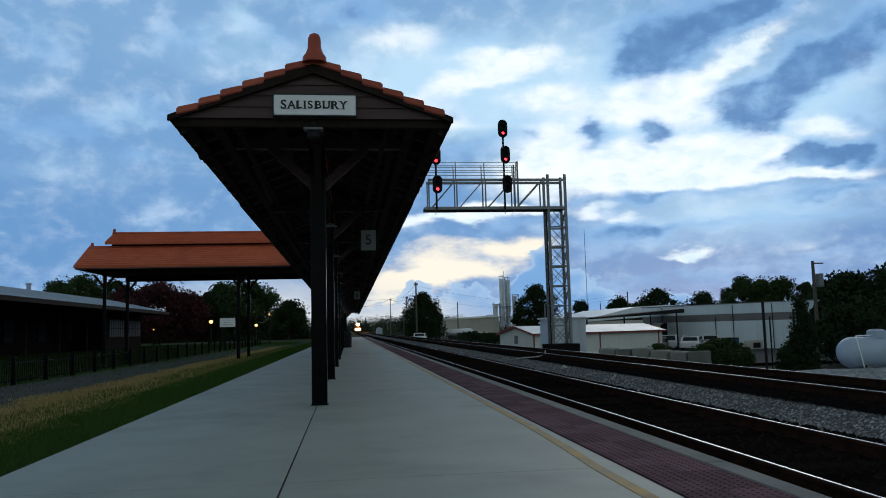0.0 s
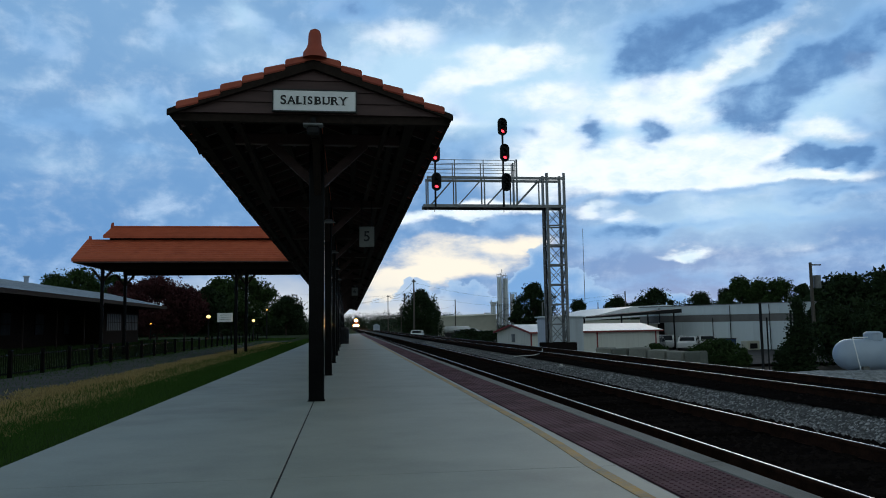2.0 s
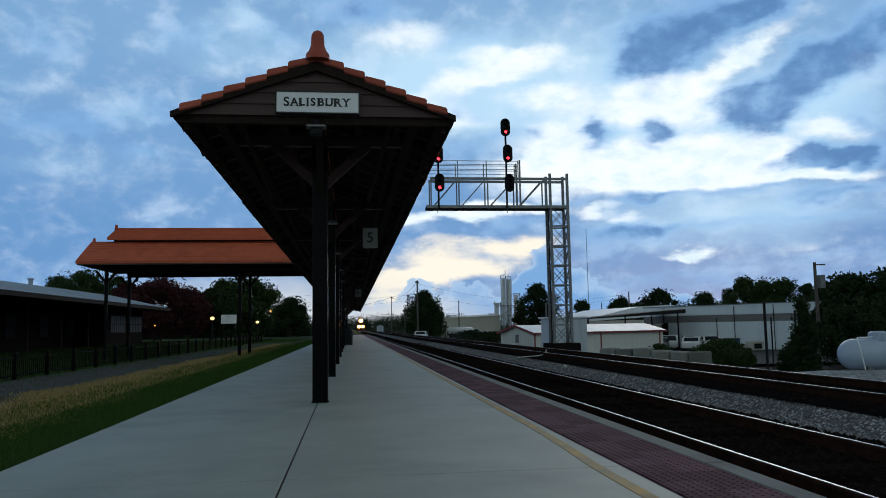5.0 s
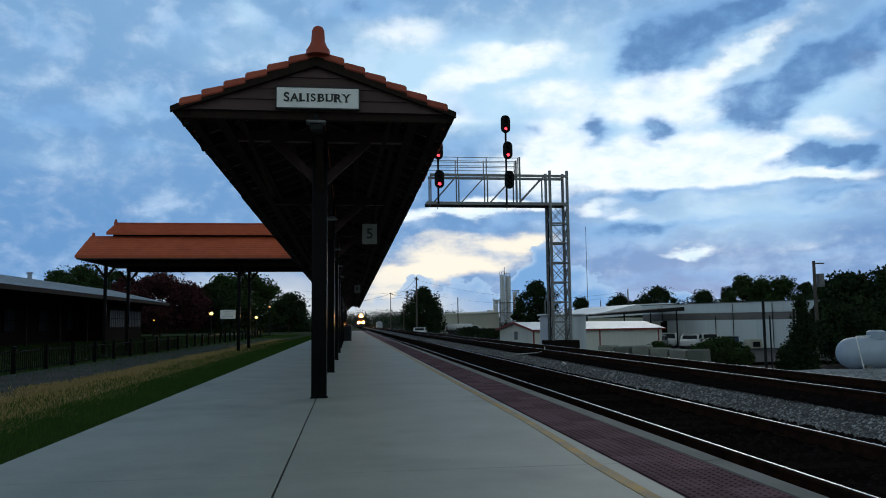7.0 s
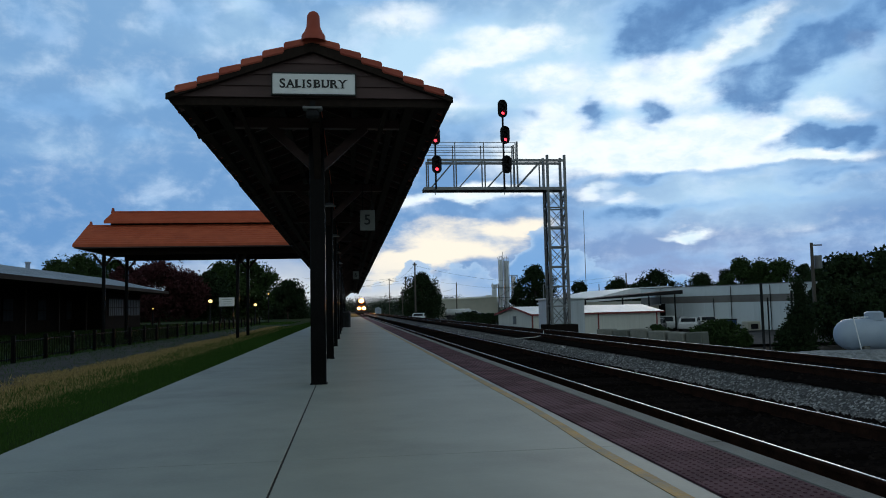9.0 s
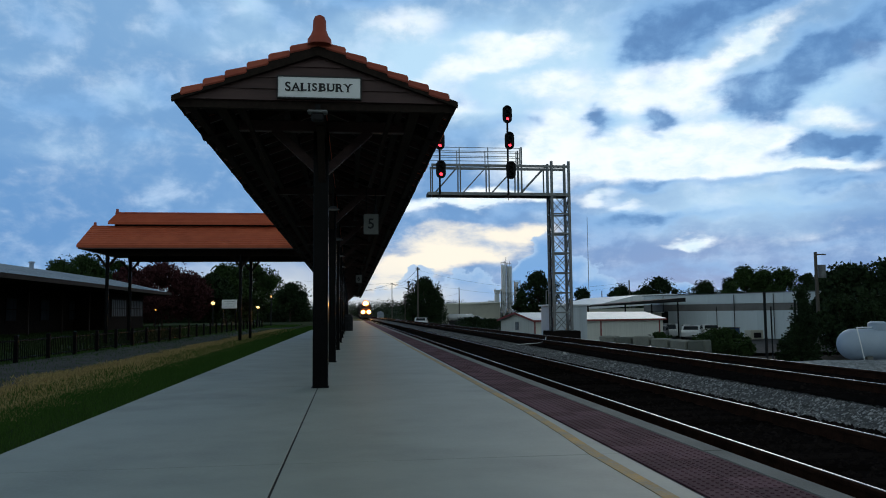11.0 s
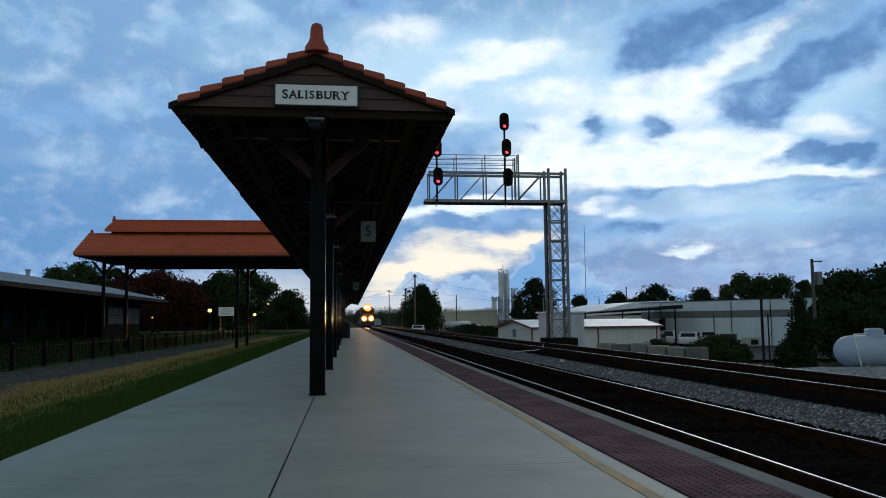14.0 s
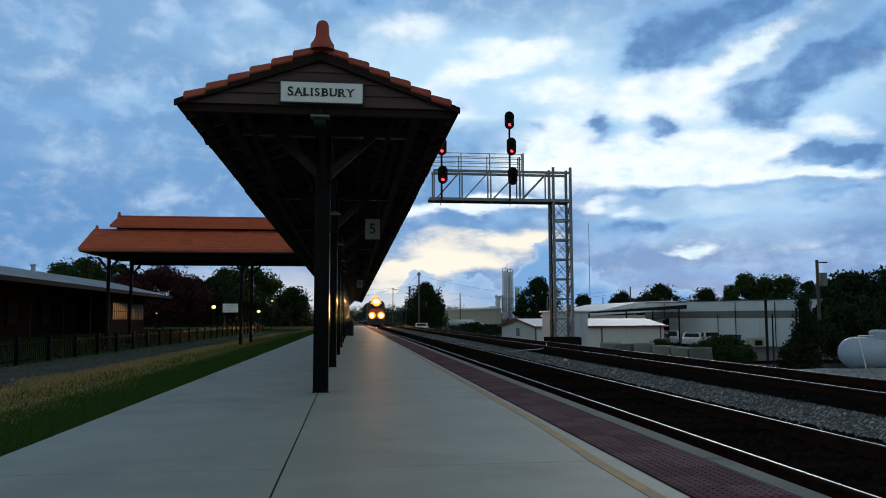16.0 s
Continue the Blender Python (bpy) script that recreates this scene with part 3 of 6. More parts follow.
def build_canopy():
    c = thing("platform_canopy", "long dark timber platform canopy with a red clay tile roof", "canopy", kind="structure")
    slope = (RIDGE - EAVE) / CW
    zr = lambda dx: RIDGE - slope * abs(dx)
    for s in (-1, 1):
        prism_pts = [(CX, RIDGE + 0.06), (CX + s * CW, EAVE + 0.0), (CX + s * CW, EAVE - 0.04), (CX, RIDGE - 0.02)]
        # the underside's shade comes partly from this darkened timber colour
        part("roof_deck", prism(B(), prism_pts, GY - 0.05, CY1), M_DKWOOD, c, "boarded underside with shade in its colour")
        # field of tiles, with a wavy lower edge
        bm = B()
        rnd = random.Random(9 + s)
        for i in range(int((CY1 - GY) / 0.34) - 1):
            y = GY + 0.45 + i * 0.34
            drop = rnd.uniform(-0.012, 0.02)
            rod(bm, (CX + s * 0.05, y, RIDGE + 0.08), (CX + s * (CW + 0.02 + drop), y, EAVE - 0.005), 0.05, 0.05, 6)
        tagged(part("roof_tiles", bm, M_TILE2, c, "red clay tile field"), kind="stuff")
        # rake tiles, each lower end riding up over the next one down
        lie = lambda d: 4.604 - 0.431 * d
        for i in range(6):
            d0, d1 = 0.085 + i * 0.267, 0.085 + (i + 1) * 0.267
            bm = B()
            prism(bm, [(CX + s * d0, lie(d0) - 0.045), (CX + s * d1, lie(d1) + 0.008), (CX + s * (d1 + 0.006), lie(d1) - 0.090), (CX + s * d0, lie(d0) - 0.13)], GY - 0.12, GY + 0.16)
            bmesh.ops.recalc_face_normals(bm, faces=bm.faces)
            bmesh.ops.bevel(bm, geom=bm.edges[:], offset=0.012, segments=2, affect="EDGES")
            part("rake_tile", bm, M_TILE, c)
        # barge board under the tiles
        p, q = Vector((CX, GY - 0.06, RIDGE + 0.005)), Vector((CX + s * CW, GY - 0.06, EAVE - 0.015))
        bm = B()
        prism(bm, [(p.x, p.z + 0.02), (q.x, q.z - 0.0), (q.x, q.z - 0.07), (p.x, p.z - 0.15)], GY - 0.10, GY - 0.045)
        part("barge_board", bm, M_DKWOOD, c)
        # fascia and gutter line along the eaves
        bm = B()
        for k in range(16):
            y0 = GY - 0.04 + k * 5.95
            box(bm, *sorted((CX + s * (CW - 0.04), CX + s * (CW + 0.0))), y0, min(y0 + 5.93, CY1), EAVE - 0.055, EAVE - 0.005)
        part("fascia", bm, M_DKWOOD, c)
        part("gutter", rod(B(), (CX + s * (CW - 0.05), 16.0, EAVE - 0.06), (CX + s * (CW - 0.05), CY1, EAVE - 0.06), 0.055, None, 8), M_DKWOOD, c)
        # purlins on the underside
        for d in (0.55, 1.1, 1.6):
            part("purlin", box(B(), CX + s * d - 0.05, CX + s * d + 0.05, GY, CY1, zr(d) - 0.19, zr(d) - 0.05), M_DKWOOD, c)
    # common rafters, showing as tails under the eaves
    for s in (-1, 1):
        tail = mesh_of("rafter_tail", bar(B(), (CX + s * 0.08, 0, zr(0.08) - 0.09), (CX + s * 1.74, 0, zr(1.74) - 0.09), 0.045, 0.09), M_WOOD)
        for k in range(124):
            share("rafter_tail", tail, c, pose(0, GY + 0.42 + 0.75 * k, 0))
    # clapboards of the gable
    z, k = EAVE - 0.03, 0
    while z < RIDGE - 0.08:
        z1 = min(z + 0.148, RIDGE - 0.05)
        w0, w1 = (RIDGE - z) / slope, max((RIDGE - z1) / slope, 0.02)
        w0 = min(w0, CW - 0.06)
        bm = B()
        y = GY - 0.02
        v = [bm.verts.new(p) for p in ((CX - w0, y - 0.022, z), (CX + w0, y - 0.022, z), (CX + w1, y - 0.002, z1 + 0.006), (CX - w1, y - 0.002, z1 + 0.006),
                                       (CX - w0, y + 0.02, z), (CX + w0, y + 0.02, z), (CX + w1, y + 0.02, z1 + 0.006), (CX - w1, y + 0.02, z1 + 0.006))]
        for f in ((0, 1, 2, 3), (4, 7, 6, 5), (0, 4, 5, 1), (3, 2, 6, 7), (0, 3, 7, 4), (1, 5, 6, 2)):
            bm.faces.new([v[i] for i in f])
        part("clapboard", bm, M_WOOD, c)
        z = z1
    # ridge roll and finial
    part("ridge_tile", rod(B(), (CX, GY - 0.1, RIDGE + 0.06), (CX, CY1, RIDGE + 0.06), 0.09, None, 10), M_TILE2, c)
    bm = B()
    prof = ((0.155, -0.04), (0.15, 0.03), (0.115, 0.08), (0.088, 0.15), (0.083, 0.24), (0.08, 0.29), (0.06, 0.335), (0.025, 0.355), (0.0, 0.358))
    n = 20
    rings = [[bm.verts.new((CX + 0.02 + r * math.cos(6.2832 * i / n), GY - 0.12 + 0.8 * r * math.sin(6.2832 * i / n), RIDGE + 0.02 + h * 0.98)) for i in range(n)] for r, h in prof[:-1]]
    for a, b in zip(rings, rings[1:]):
        for i in range(n):
            bm.faces.new((a[i], a[(i + 1) % n], b[(i + 1) % n], b[i]))
    bm.faces.new(rings[-1])
    part("finial", bm, M_TILE, c, "rounded clay finial", smooth=True)
    cap = prism(B(), [(CX - 0.20, 4.425), (CX - 0.15, 4.475), (CX - 0.08, 4.53), (CX, 4.555), (CX + 0.08, 4.53), (CX + 0.15, 4.475), (CX + 0.20, 4.425), (CX, 4.47)], GY - 0.115, GY + 0.12)
    part("apex_tile", cap, M_TILE, c)
    # frames: cross beam, rafters, braces
    for k in range(16):
        y = 11.35 + 5.9 * k
        f = new("roof_frame")
        f.parent = c
        part("cross_beam", box(B(), CX - 1.32, CX + 1.32, y - 0.06, y + 0.06, EAVE - 0.03, EAVE + 0.13, 0.01), M_WOOD, f)
        for s in (-1, 1):
            part("brace", bar(B(), (CX + s * 0.05, y, EAVE - 0.62), (CX + s * 0.70, y, EAVE - 0.01), 0.125), M_WOOD, f)
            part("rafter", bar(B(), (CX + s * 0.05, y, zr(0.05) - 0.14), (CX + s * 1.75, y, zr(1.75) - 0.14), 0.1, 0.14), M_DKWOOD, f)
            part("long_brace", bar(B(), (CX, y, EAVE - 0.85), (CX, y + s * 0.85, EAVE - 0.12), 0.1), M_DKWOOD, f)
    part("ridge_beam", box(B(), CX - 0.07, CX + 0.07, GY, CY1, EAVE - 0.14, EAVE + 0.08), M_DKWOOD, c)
    for s in (-1, 1):
        part("end_strut", bar(B(), (CX + s * 0.95, GY + 0.1, EAVE - 0.10), (CX + s * 0.70, 11.3, EAVE - 0.85), 0.05), M_DKWOOD, c)
    for x0 in (-1.28, 1.28):
        part("plate_beam", box(B(), CX + x0 - 0.07, CX + x0 + 0.07, GY + 0.02, CY1, EAVE - 0.04, EAVE + 0.10), M_DKWOOD, c)
    part("end_beam", box(B(), CX - CW + 0.06, CX + CW - 0.06, GY + 0.0, GY + 0.08, EAVE - 0.13, EAVE - 0.03), M_DKWOOD, c)
    c.matrix_basis = Matrix.Translation((0, GY, 0)) @ pose(0, 0, 0, -0.28) @ Matrix.Translation((0, -GY, 0))
    return c


build_canopy()


def canopy_post():
    p = thing("canopy_post", "black painted square timber canopy post", "post", (-0.435, 11.35, 0), group="canopy posts")
    part("shaft", box(B(), -0.11, 0.11, -0.11, 0.11, 0.0, EAVE - 0.05, 0.012), M_POST, p)
    part("base_shoe", box(B(), -0.125, 0.125, -0.125, 0.125, 0.0, 0.012, 0.003), M_POST, p)
    return p


post = canopy_post()
for k in range(1, 16):
    copy_thing(post, pose(-0.435, 11.35 + 5.9 * k, 0))


def mesh_letters(name, text, size, mat, parent, m, heavy=0.0):
    cu = bpy.data.curves.new(name, "FONT")
    cu.body, cu.size, cu.extrude, cu.align_x, cu.align_y, cu.offset = text, size, 0.002, "CENTER", "CENTER", heavy
    tmp = new("tmp", cu)
    bpy.context.view_layer.update()
    me = bpy.data.meshes.new_from_object(tmp)
    bpy.data.objects.remove(tmp)
    me.materials.clear()
    me.materials.append(mat)
    return share(name, me, parent, m)


def station_sign():
    s = thing("station_name_sign", "white board with black capital letters on the gable", "sign", (-0.40, GY - 0.055, 3.932))
    part("board", box(B(), -0.52, 0.52, -0.02, 0.012, -0.133, 0.133, 0.006), M_SIGN, s)
    for a in (-0.535, 0.52):
        part("frame_strip", box(B(), a, a + 0.015, -0.026, 0.014, -0.148, 0.148), M_INK, s)
    for a in (-0.148, 0.133):
        part("frame_strip", box(B(), -0.52, 0.52, -0.026, 0.014, a, a + 0.015), M_INK, s)
    sizes = ((-0.395, "S"), (-0.295, "A"), (-0.197, "L"), (-0.128, "I"), (-0.060, "S"), (0.04, "B"), (0.145, "U"), (0.25, "R"), (0.36, "Y"))
    for i, (x, ch) in enumerate(sizes):
        mesh_letters("letter", ch, 0.165 if i == 0 else 0.14, M_INK, s, pose(x, -0.023, -0.002, 90), 0.0035)
        # serifs
        feet = {"S": (), "A": ((-0.042, -1), (0.042, -1)), "L": ((-0.022, 1), (-0.022, -1)), "I": ((0, 1), (0, -1)), "B": ((-0.03, 1), (-0.03, -1)), "U": ((-0.036, 1), (0.036, 1)),
                "R": ((-0.03, 1), (-0.03, -1), (0.04, -1)), "Y": ((-0.04, 1), (0.04, 1), (0, -1))}[ch]
        stem = {"L": -0.026, "I": 0.0, "B": -0.032, "U": -0.036, "R": -0.034, "Y": 0.0}.get(ch)
        if stem is not None:
            part("stem", box(B(), x + stem - 0.0115, x + stem + 0.0115, -0.0266, -0.0256, -0.049, 0.0 if ch == "Y" else 0.049), M_INK, s)
        for dx, up in feet:
            part("serif", box(B(), x + dx - 0.022, x + dx + 0.022, -0.0262, -0.0256, up * 0.049 - 0.005, up * 0.049 + 0.004), M_INK, s)


station_sign()


def gable_lamp():
    g = thing("gable_lamp", "small grey floodlight below the gable sign", "lamp", (-0.42, GY - 0.06, 3.56))
    part("cap", box(B(), -0.125, 0.125, -0.10, 0.05, 0.03, 0.065, 0.012), M_STEEL, g)
    part("housing", box(B(), -0.08, 0.08, -0.08, 0.04, -0.07, 0.03, 0.02), M_BLACK, g)
    part("bracket", box(B(), -0.03, 0.03, 0.0, 0.06, 0.07, 0.16), M_BLACK, g)


gable_lamp()


def number_sign(y, x, text):
    s = thing("platform_number_sign", "small hanging grey number board under the canopy", "sign", (x, y, 2.93), group="hanging number boards")
    part("panel", box(B(), -0.155, 0.155, -0.015, 0.015, -0.215, 0.215, 0.004), material("dull_grey_board", (0.15, 0.155, 0.15), (0.20, 0.205, 0.20), 3, 0.7), s)
    for dx in (-0.1, 0.1):
        part("hanger", rod(B(), (dx, 0, 0.21), (dx, 0, 0.76), 0.008), M_BLACK, s)
    mesh_letters("numeral", text, 0.30, M_INK, s, pose(0, -0.0175, 0, 90), 0.004)


number_sign(16.0, 0.42, "5")
number_sign(41.0, 0.42, "6")


def soffit_lamp(y, x):
    s = thing("soffit_lamp", "small unlit lamp under the canopy", "lamp", (x, y, 3.0), group="canopy lamps")
    part("stem", rod(B(), (0, 0, 0.05), (0, 0, 0.62), 0.012), M_BLACK, s)
    part("shade", rod(B(), (0, 0, 0), (0, 0, 0.06), 0.13, 0.05, 12), M_STEEL, s)


for k in range(4):
    soffit_lamp(14.3 + 5.9 * k, -0.33)


# ---- signal bridge ----
GX, GYY, GW = 11.08, 41.0, 0.98


def signal_bridge():
    g = thing("signal_bridge", "galvanised lattice cantilever signal bridge over the tracks", "signal bridge", (0, 0, 0))
    x0, x1, y0, y1 = GX, GX + GW, GYY, GYY + 0.9
    top, bot = 9.24, 7.60
    part("plinth", box(B(), x0 - 0.36, x1 + 0.40, y0 - 0.3, y1 + 0.3, -1.2, 0.05, 0.03), M_TIE, g, "dark stacked timber plinth")
    for x in (x0, x1):
        for y in (y0, y1):
            part("leg", box(B(), x - 0.068, x + 0.068, y - 0.068, y + 0.068, 0.04, top + 0.22, 0.008), M_STEEL, g)
    zs = [-0.05 + i * (bot + 0.05) / 7 for i in range(8)]
    for i, (a, b) in enumerate(zip(zs, zs[1:])):
        for (p, q) in (((x0, y0), (x1, y0)), ((x0, y1), (x1, y1)), ((x0, y0), (x0, y1)), ((x1, y0), (x1, y1))):
            for z0, z1 in ((a, b), (b, a)):
                part("lattice_bar", bar(B(), (*p, z0 + 0.03), (*q, z1 - 0.03 if z1 > z0 else z1 + 0.03), 0.06, 0.03), M_STEEL, g)
            part("strut", bar(B(), (*p, b), (*q, b), 0.085), M_STEEL, g)
    bx = 4.16
    for y in (y0 - 0.02, y1):
        part("bottom_chord", box(B(), bx, x1 + 0.02, y - 0.06, y + 0.06, bot - 0.11, bot + 0.06, 0.008), M_STEEL, g)
        part("top_chord", box(B(), bx + 0.2, x1 + 0.04, y - 0.045, y + 0.045, top - 0.16, top - 0.02, 0.008), M_STEEL, g)
        xs = [bx + 0.25, 5.95, 7.55, 9.2, 10.85]
        for x in xs:
            part("upright", box(B(), x - 0.035, x + 0.035, y - 0.035, y + 0.035, bot, top - 0.1), M_STEEL, g)
        for a, b in zip(xs, xs[1:]):
            part("diagonal", bar(B(), (a + 0.15, y, bot + 0.03), (b - 0.1, y, top - 0.12), 0.06), M_STEEL, g)
        # handrail
        for z in (9.58, 9.86, 10.14):
            part("handrail", rod(B(), (bx, y, z), (9.3, y, z), 0.018, None, 6), M_STEEL, g)
        for x in (bx + 0.05, 5.9, 7.5, 9.28):
            part("rail_post", box(B(), x - 0.025, x + 0.025, y - 0.02, y + 0.02, top - 0.1, 10.16), M_STEEL, g)
        part("end_post", box(B(), 9.33, 9.42, y - 0.03, y + 0.03, bot, 10.2), M_STEEL, g)
    part("walkway", box(B(), bx, x1, y0 + 0.06, y1 - 0.06, bot + 0.02, bot + 0.06), M_STEEL, g, "steel grating walkway")
    for x in (bx + 0.3, bx + 1.9, bx + 3.5, bx + 5.1):
        part("floor_beam", box(B(), x - 0.04, x + 0.04, y0, y1, bot - 0.09, bot), M_STEEL, g)
    for x in (4.77, 8.62):
        part("cable_loop", rod(B(), (x, y0, bot - 0.36), (x, y0, bot - 0.1), 0.02), M_STEEL, g)
    part("cable_duct", rod(B(), (x0 - 0.14, y0, 0), (x0 - 0.14, y0, bot), 0.035), M_BLACK, g)


signal_bridge()


def signal_mast(x, heads, z1):
    s = thing("signal_mast", "black signal mast with round-ended heads showing red lights", "railway signal", (x, GYY - 0.22, 0), group="railway signals")
    part("mast", rod(B(), (0, 0, 7.5), (0, 0, z1), 0.055, None, 10), M_BLACK, s)
    for k, (z, lit, dx) in enumerate(heads):
        h = new("signal_head")
        h.parent = s
        h.matrix_basis = pose(dx, -0.12, z)
        bm = B()
        n = 10
        out = [(0.265 * math.cos(math.pi * i / n), 0.24 + 0.265 * math.sin(math.pi * i / n)) for i in range(n + 1)] + [(-0.265 * math.cos(math.pi * i / n), -0.24 - 0.265 * math.sin(math.pi * i / n)) for i in range(n + 1)]
        part("backplate", prism(bm, out, -0.02, 0.02), M_BLACK, h)
        part("case", box(B(), -0.13, 0.13, 0.02, 0.2, -0.36, 0.36, 0.02), M_BLACK, h)
        for i, lz in enumerate((0.28, 0.0, -0.28)):
            bm = B()
            rod(bm, (0, -0.02, lz), (0, -0.2, lz + 0.01), 0.115, 0.115, 12)
            bm.faces.ensure_lookup_table()
            caps = sorted(bm.faces, key=lambda f: f.calc_center_median().y)[:1]
            bmesh.ops.delete(bm, geom=caps, context="FACES_ONLY")
            hood = part("hood", bm, M_BLACK, h)
            on = lit and i == 2
            part("lens", rod(B(), (0, -0.05, lz), (0, -0.035, lz), 0.088, None, 14), M_RED if on else M_GLASSDK, h, "lit red lens" if on else "dark lens")


M_GLASSDK = material("dark_signal_glass", (0.012, 0.012, 0.012), (0.02, 0.02, 0.02), 2, 0.45, bump=0, stain=0, spec=0.1)
signal_mast(8.58, ((11.97, True, -0.02), (10.50, True, 0.08), (8.86, False, 0.14)), 12.3)
signal_mast(4.80, ((10.42, True, 0.0), (8.85, True, 0.05)), 10.7)


# ---- plants ----
def leaf_cloud(bm_v, bm_f, rnd, c, r, n, size):
    for k in range(n):
        d = Vector((rnd.gauss(0, 1), rnd.gauss(0, 1), rnd.gauss(0, 1))).normalized() * (1.25 * rnd.random() ** 0.5)
        p = Vector(c) + Vector((d.x * r[0], d.y * r[1], d.z * r[2]))
        a = Vector((rnd.gauss(0, 1), rnd.gauss(0, 1), rnd.gauss(0, 1))).normalized()
        b = a.cross(Vector((rnd.gauss(0, 1), rnd.gauss(0, 1), rnd.gauss(0, 1)))).normalized()
        s = size * rnd.uniform(0.6, 1.3)
        i = len(bm_v)
        bm_v += [p - a * s, p + b * s * 0.5, p + a * s, p - b * s * 0.5]
        bm_f.append((i, i + 1, i + 2, i + 3))


def tree(x, y, z, h, w, seed, mat, label, leaf=0.3, n=5000, base=0.2, kind="tree", spire=False):
    """A tapered trunk, limbs, and a crown of many uneven clumps; a spire narrows upwards into pointed shoots."""
    rnd = random.Random(seed)
    t = thing(kind, label, kind, (x, y, z))
    bm = B()
    r = max(0.02 * h, 0.05)
    tip = Vector((rnd.uniform(-0.04, 0.04) * h, 0, h * 0.7))
    rod(bm, (0, 0, -0.3), (0, 0, h * base + 0.1), r, r * 0.8)
    rod(bm, (0, 0, h * base), tip, r * 0.8, r * 0.25)
    vs, fs = [], []
    lobes = []
    for k in range(64):
        u = rnd.random() ** 0.9
        zz = h * (base + (0.90 - base) * u)
        swell = min(1.0, 2.4 * (1.05 - u)) if spire else math.sin(math.pi * min(0.98, 0.18 + 0.75 * u))
        rad = w / 2 * swell * rnd.uniform(0.3, 1.0)
        a = rnd.uniform(0, 6.283)
        c = Vector((rad * math.cos(a), rad * math.sin(a), zz))
        lobes.append(c)
        if k % 2:
            rod(bm, (0, 0, max(zz - 0.2 * h, h * base * 0.9)), c, r * 0.28, r * 0.08, 5)
    lobes.append(Vector((0, 0, h * 0.88)))
    for c in lobes:
        s = max(w * rnd.uniform(0.05, 0.14), h * rnd.uniform(0.03, 0.06))
        if rnd.random() < 0.22:
            s *= 1.9
            c = c * 0.8 + Vector((0, 0, c.z * 0.2))
        tall = rnd.uniform(1.0, 2.0) if spire else rnd.uniform(0.7, 1.1)
        leaf_cloud(vs, fs, rnd, c, (s, s, min(s * tall, (h - c.z) * 0.8 + 0.03 * h)), n // 65, leaf * 0.8)
    part("trunk", bm, M_BARK, t)
    me = bpy.data.meshes.new("crown")
    me.from_pydata(vs, [], fs)
    me.materials.append(mat)
    ob = new("crown", me)
    ob.parent = t
    return t


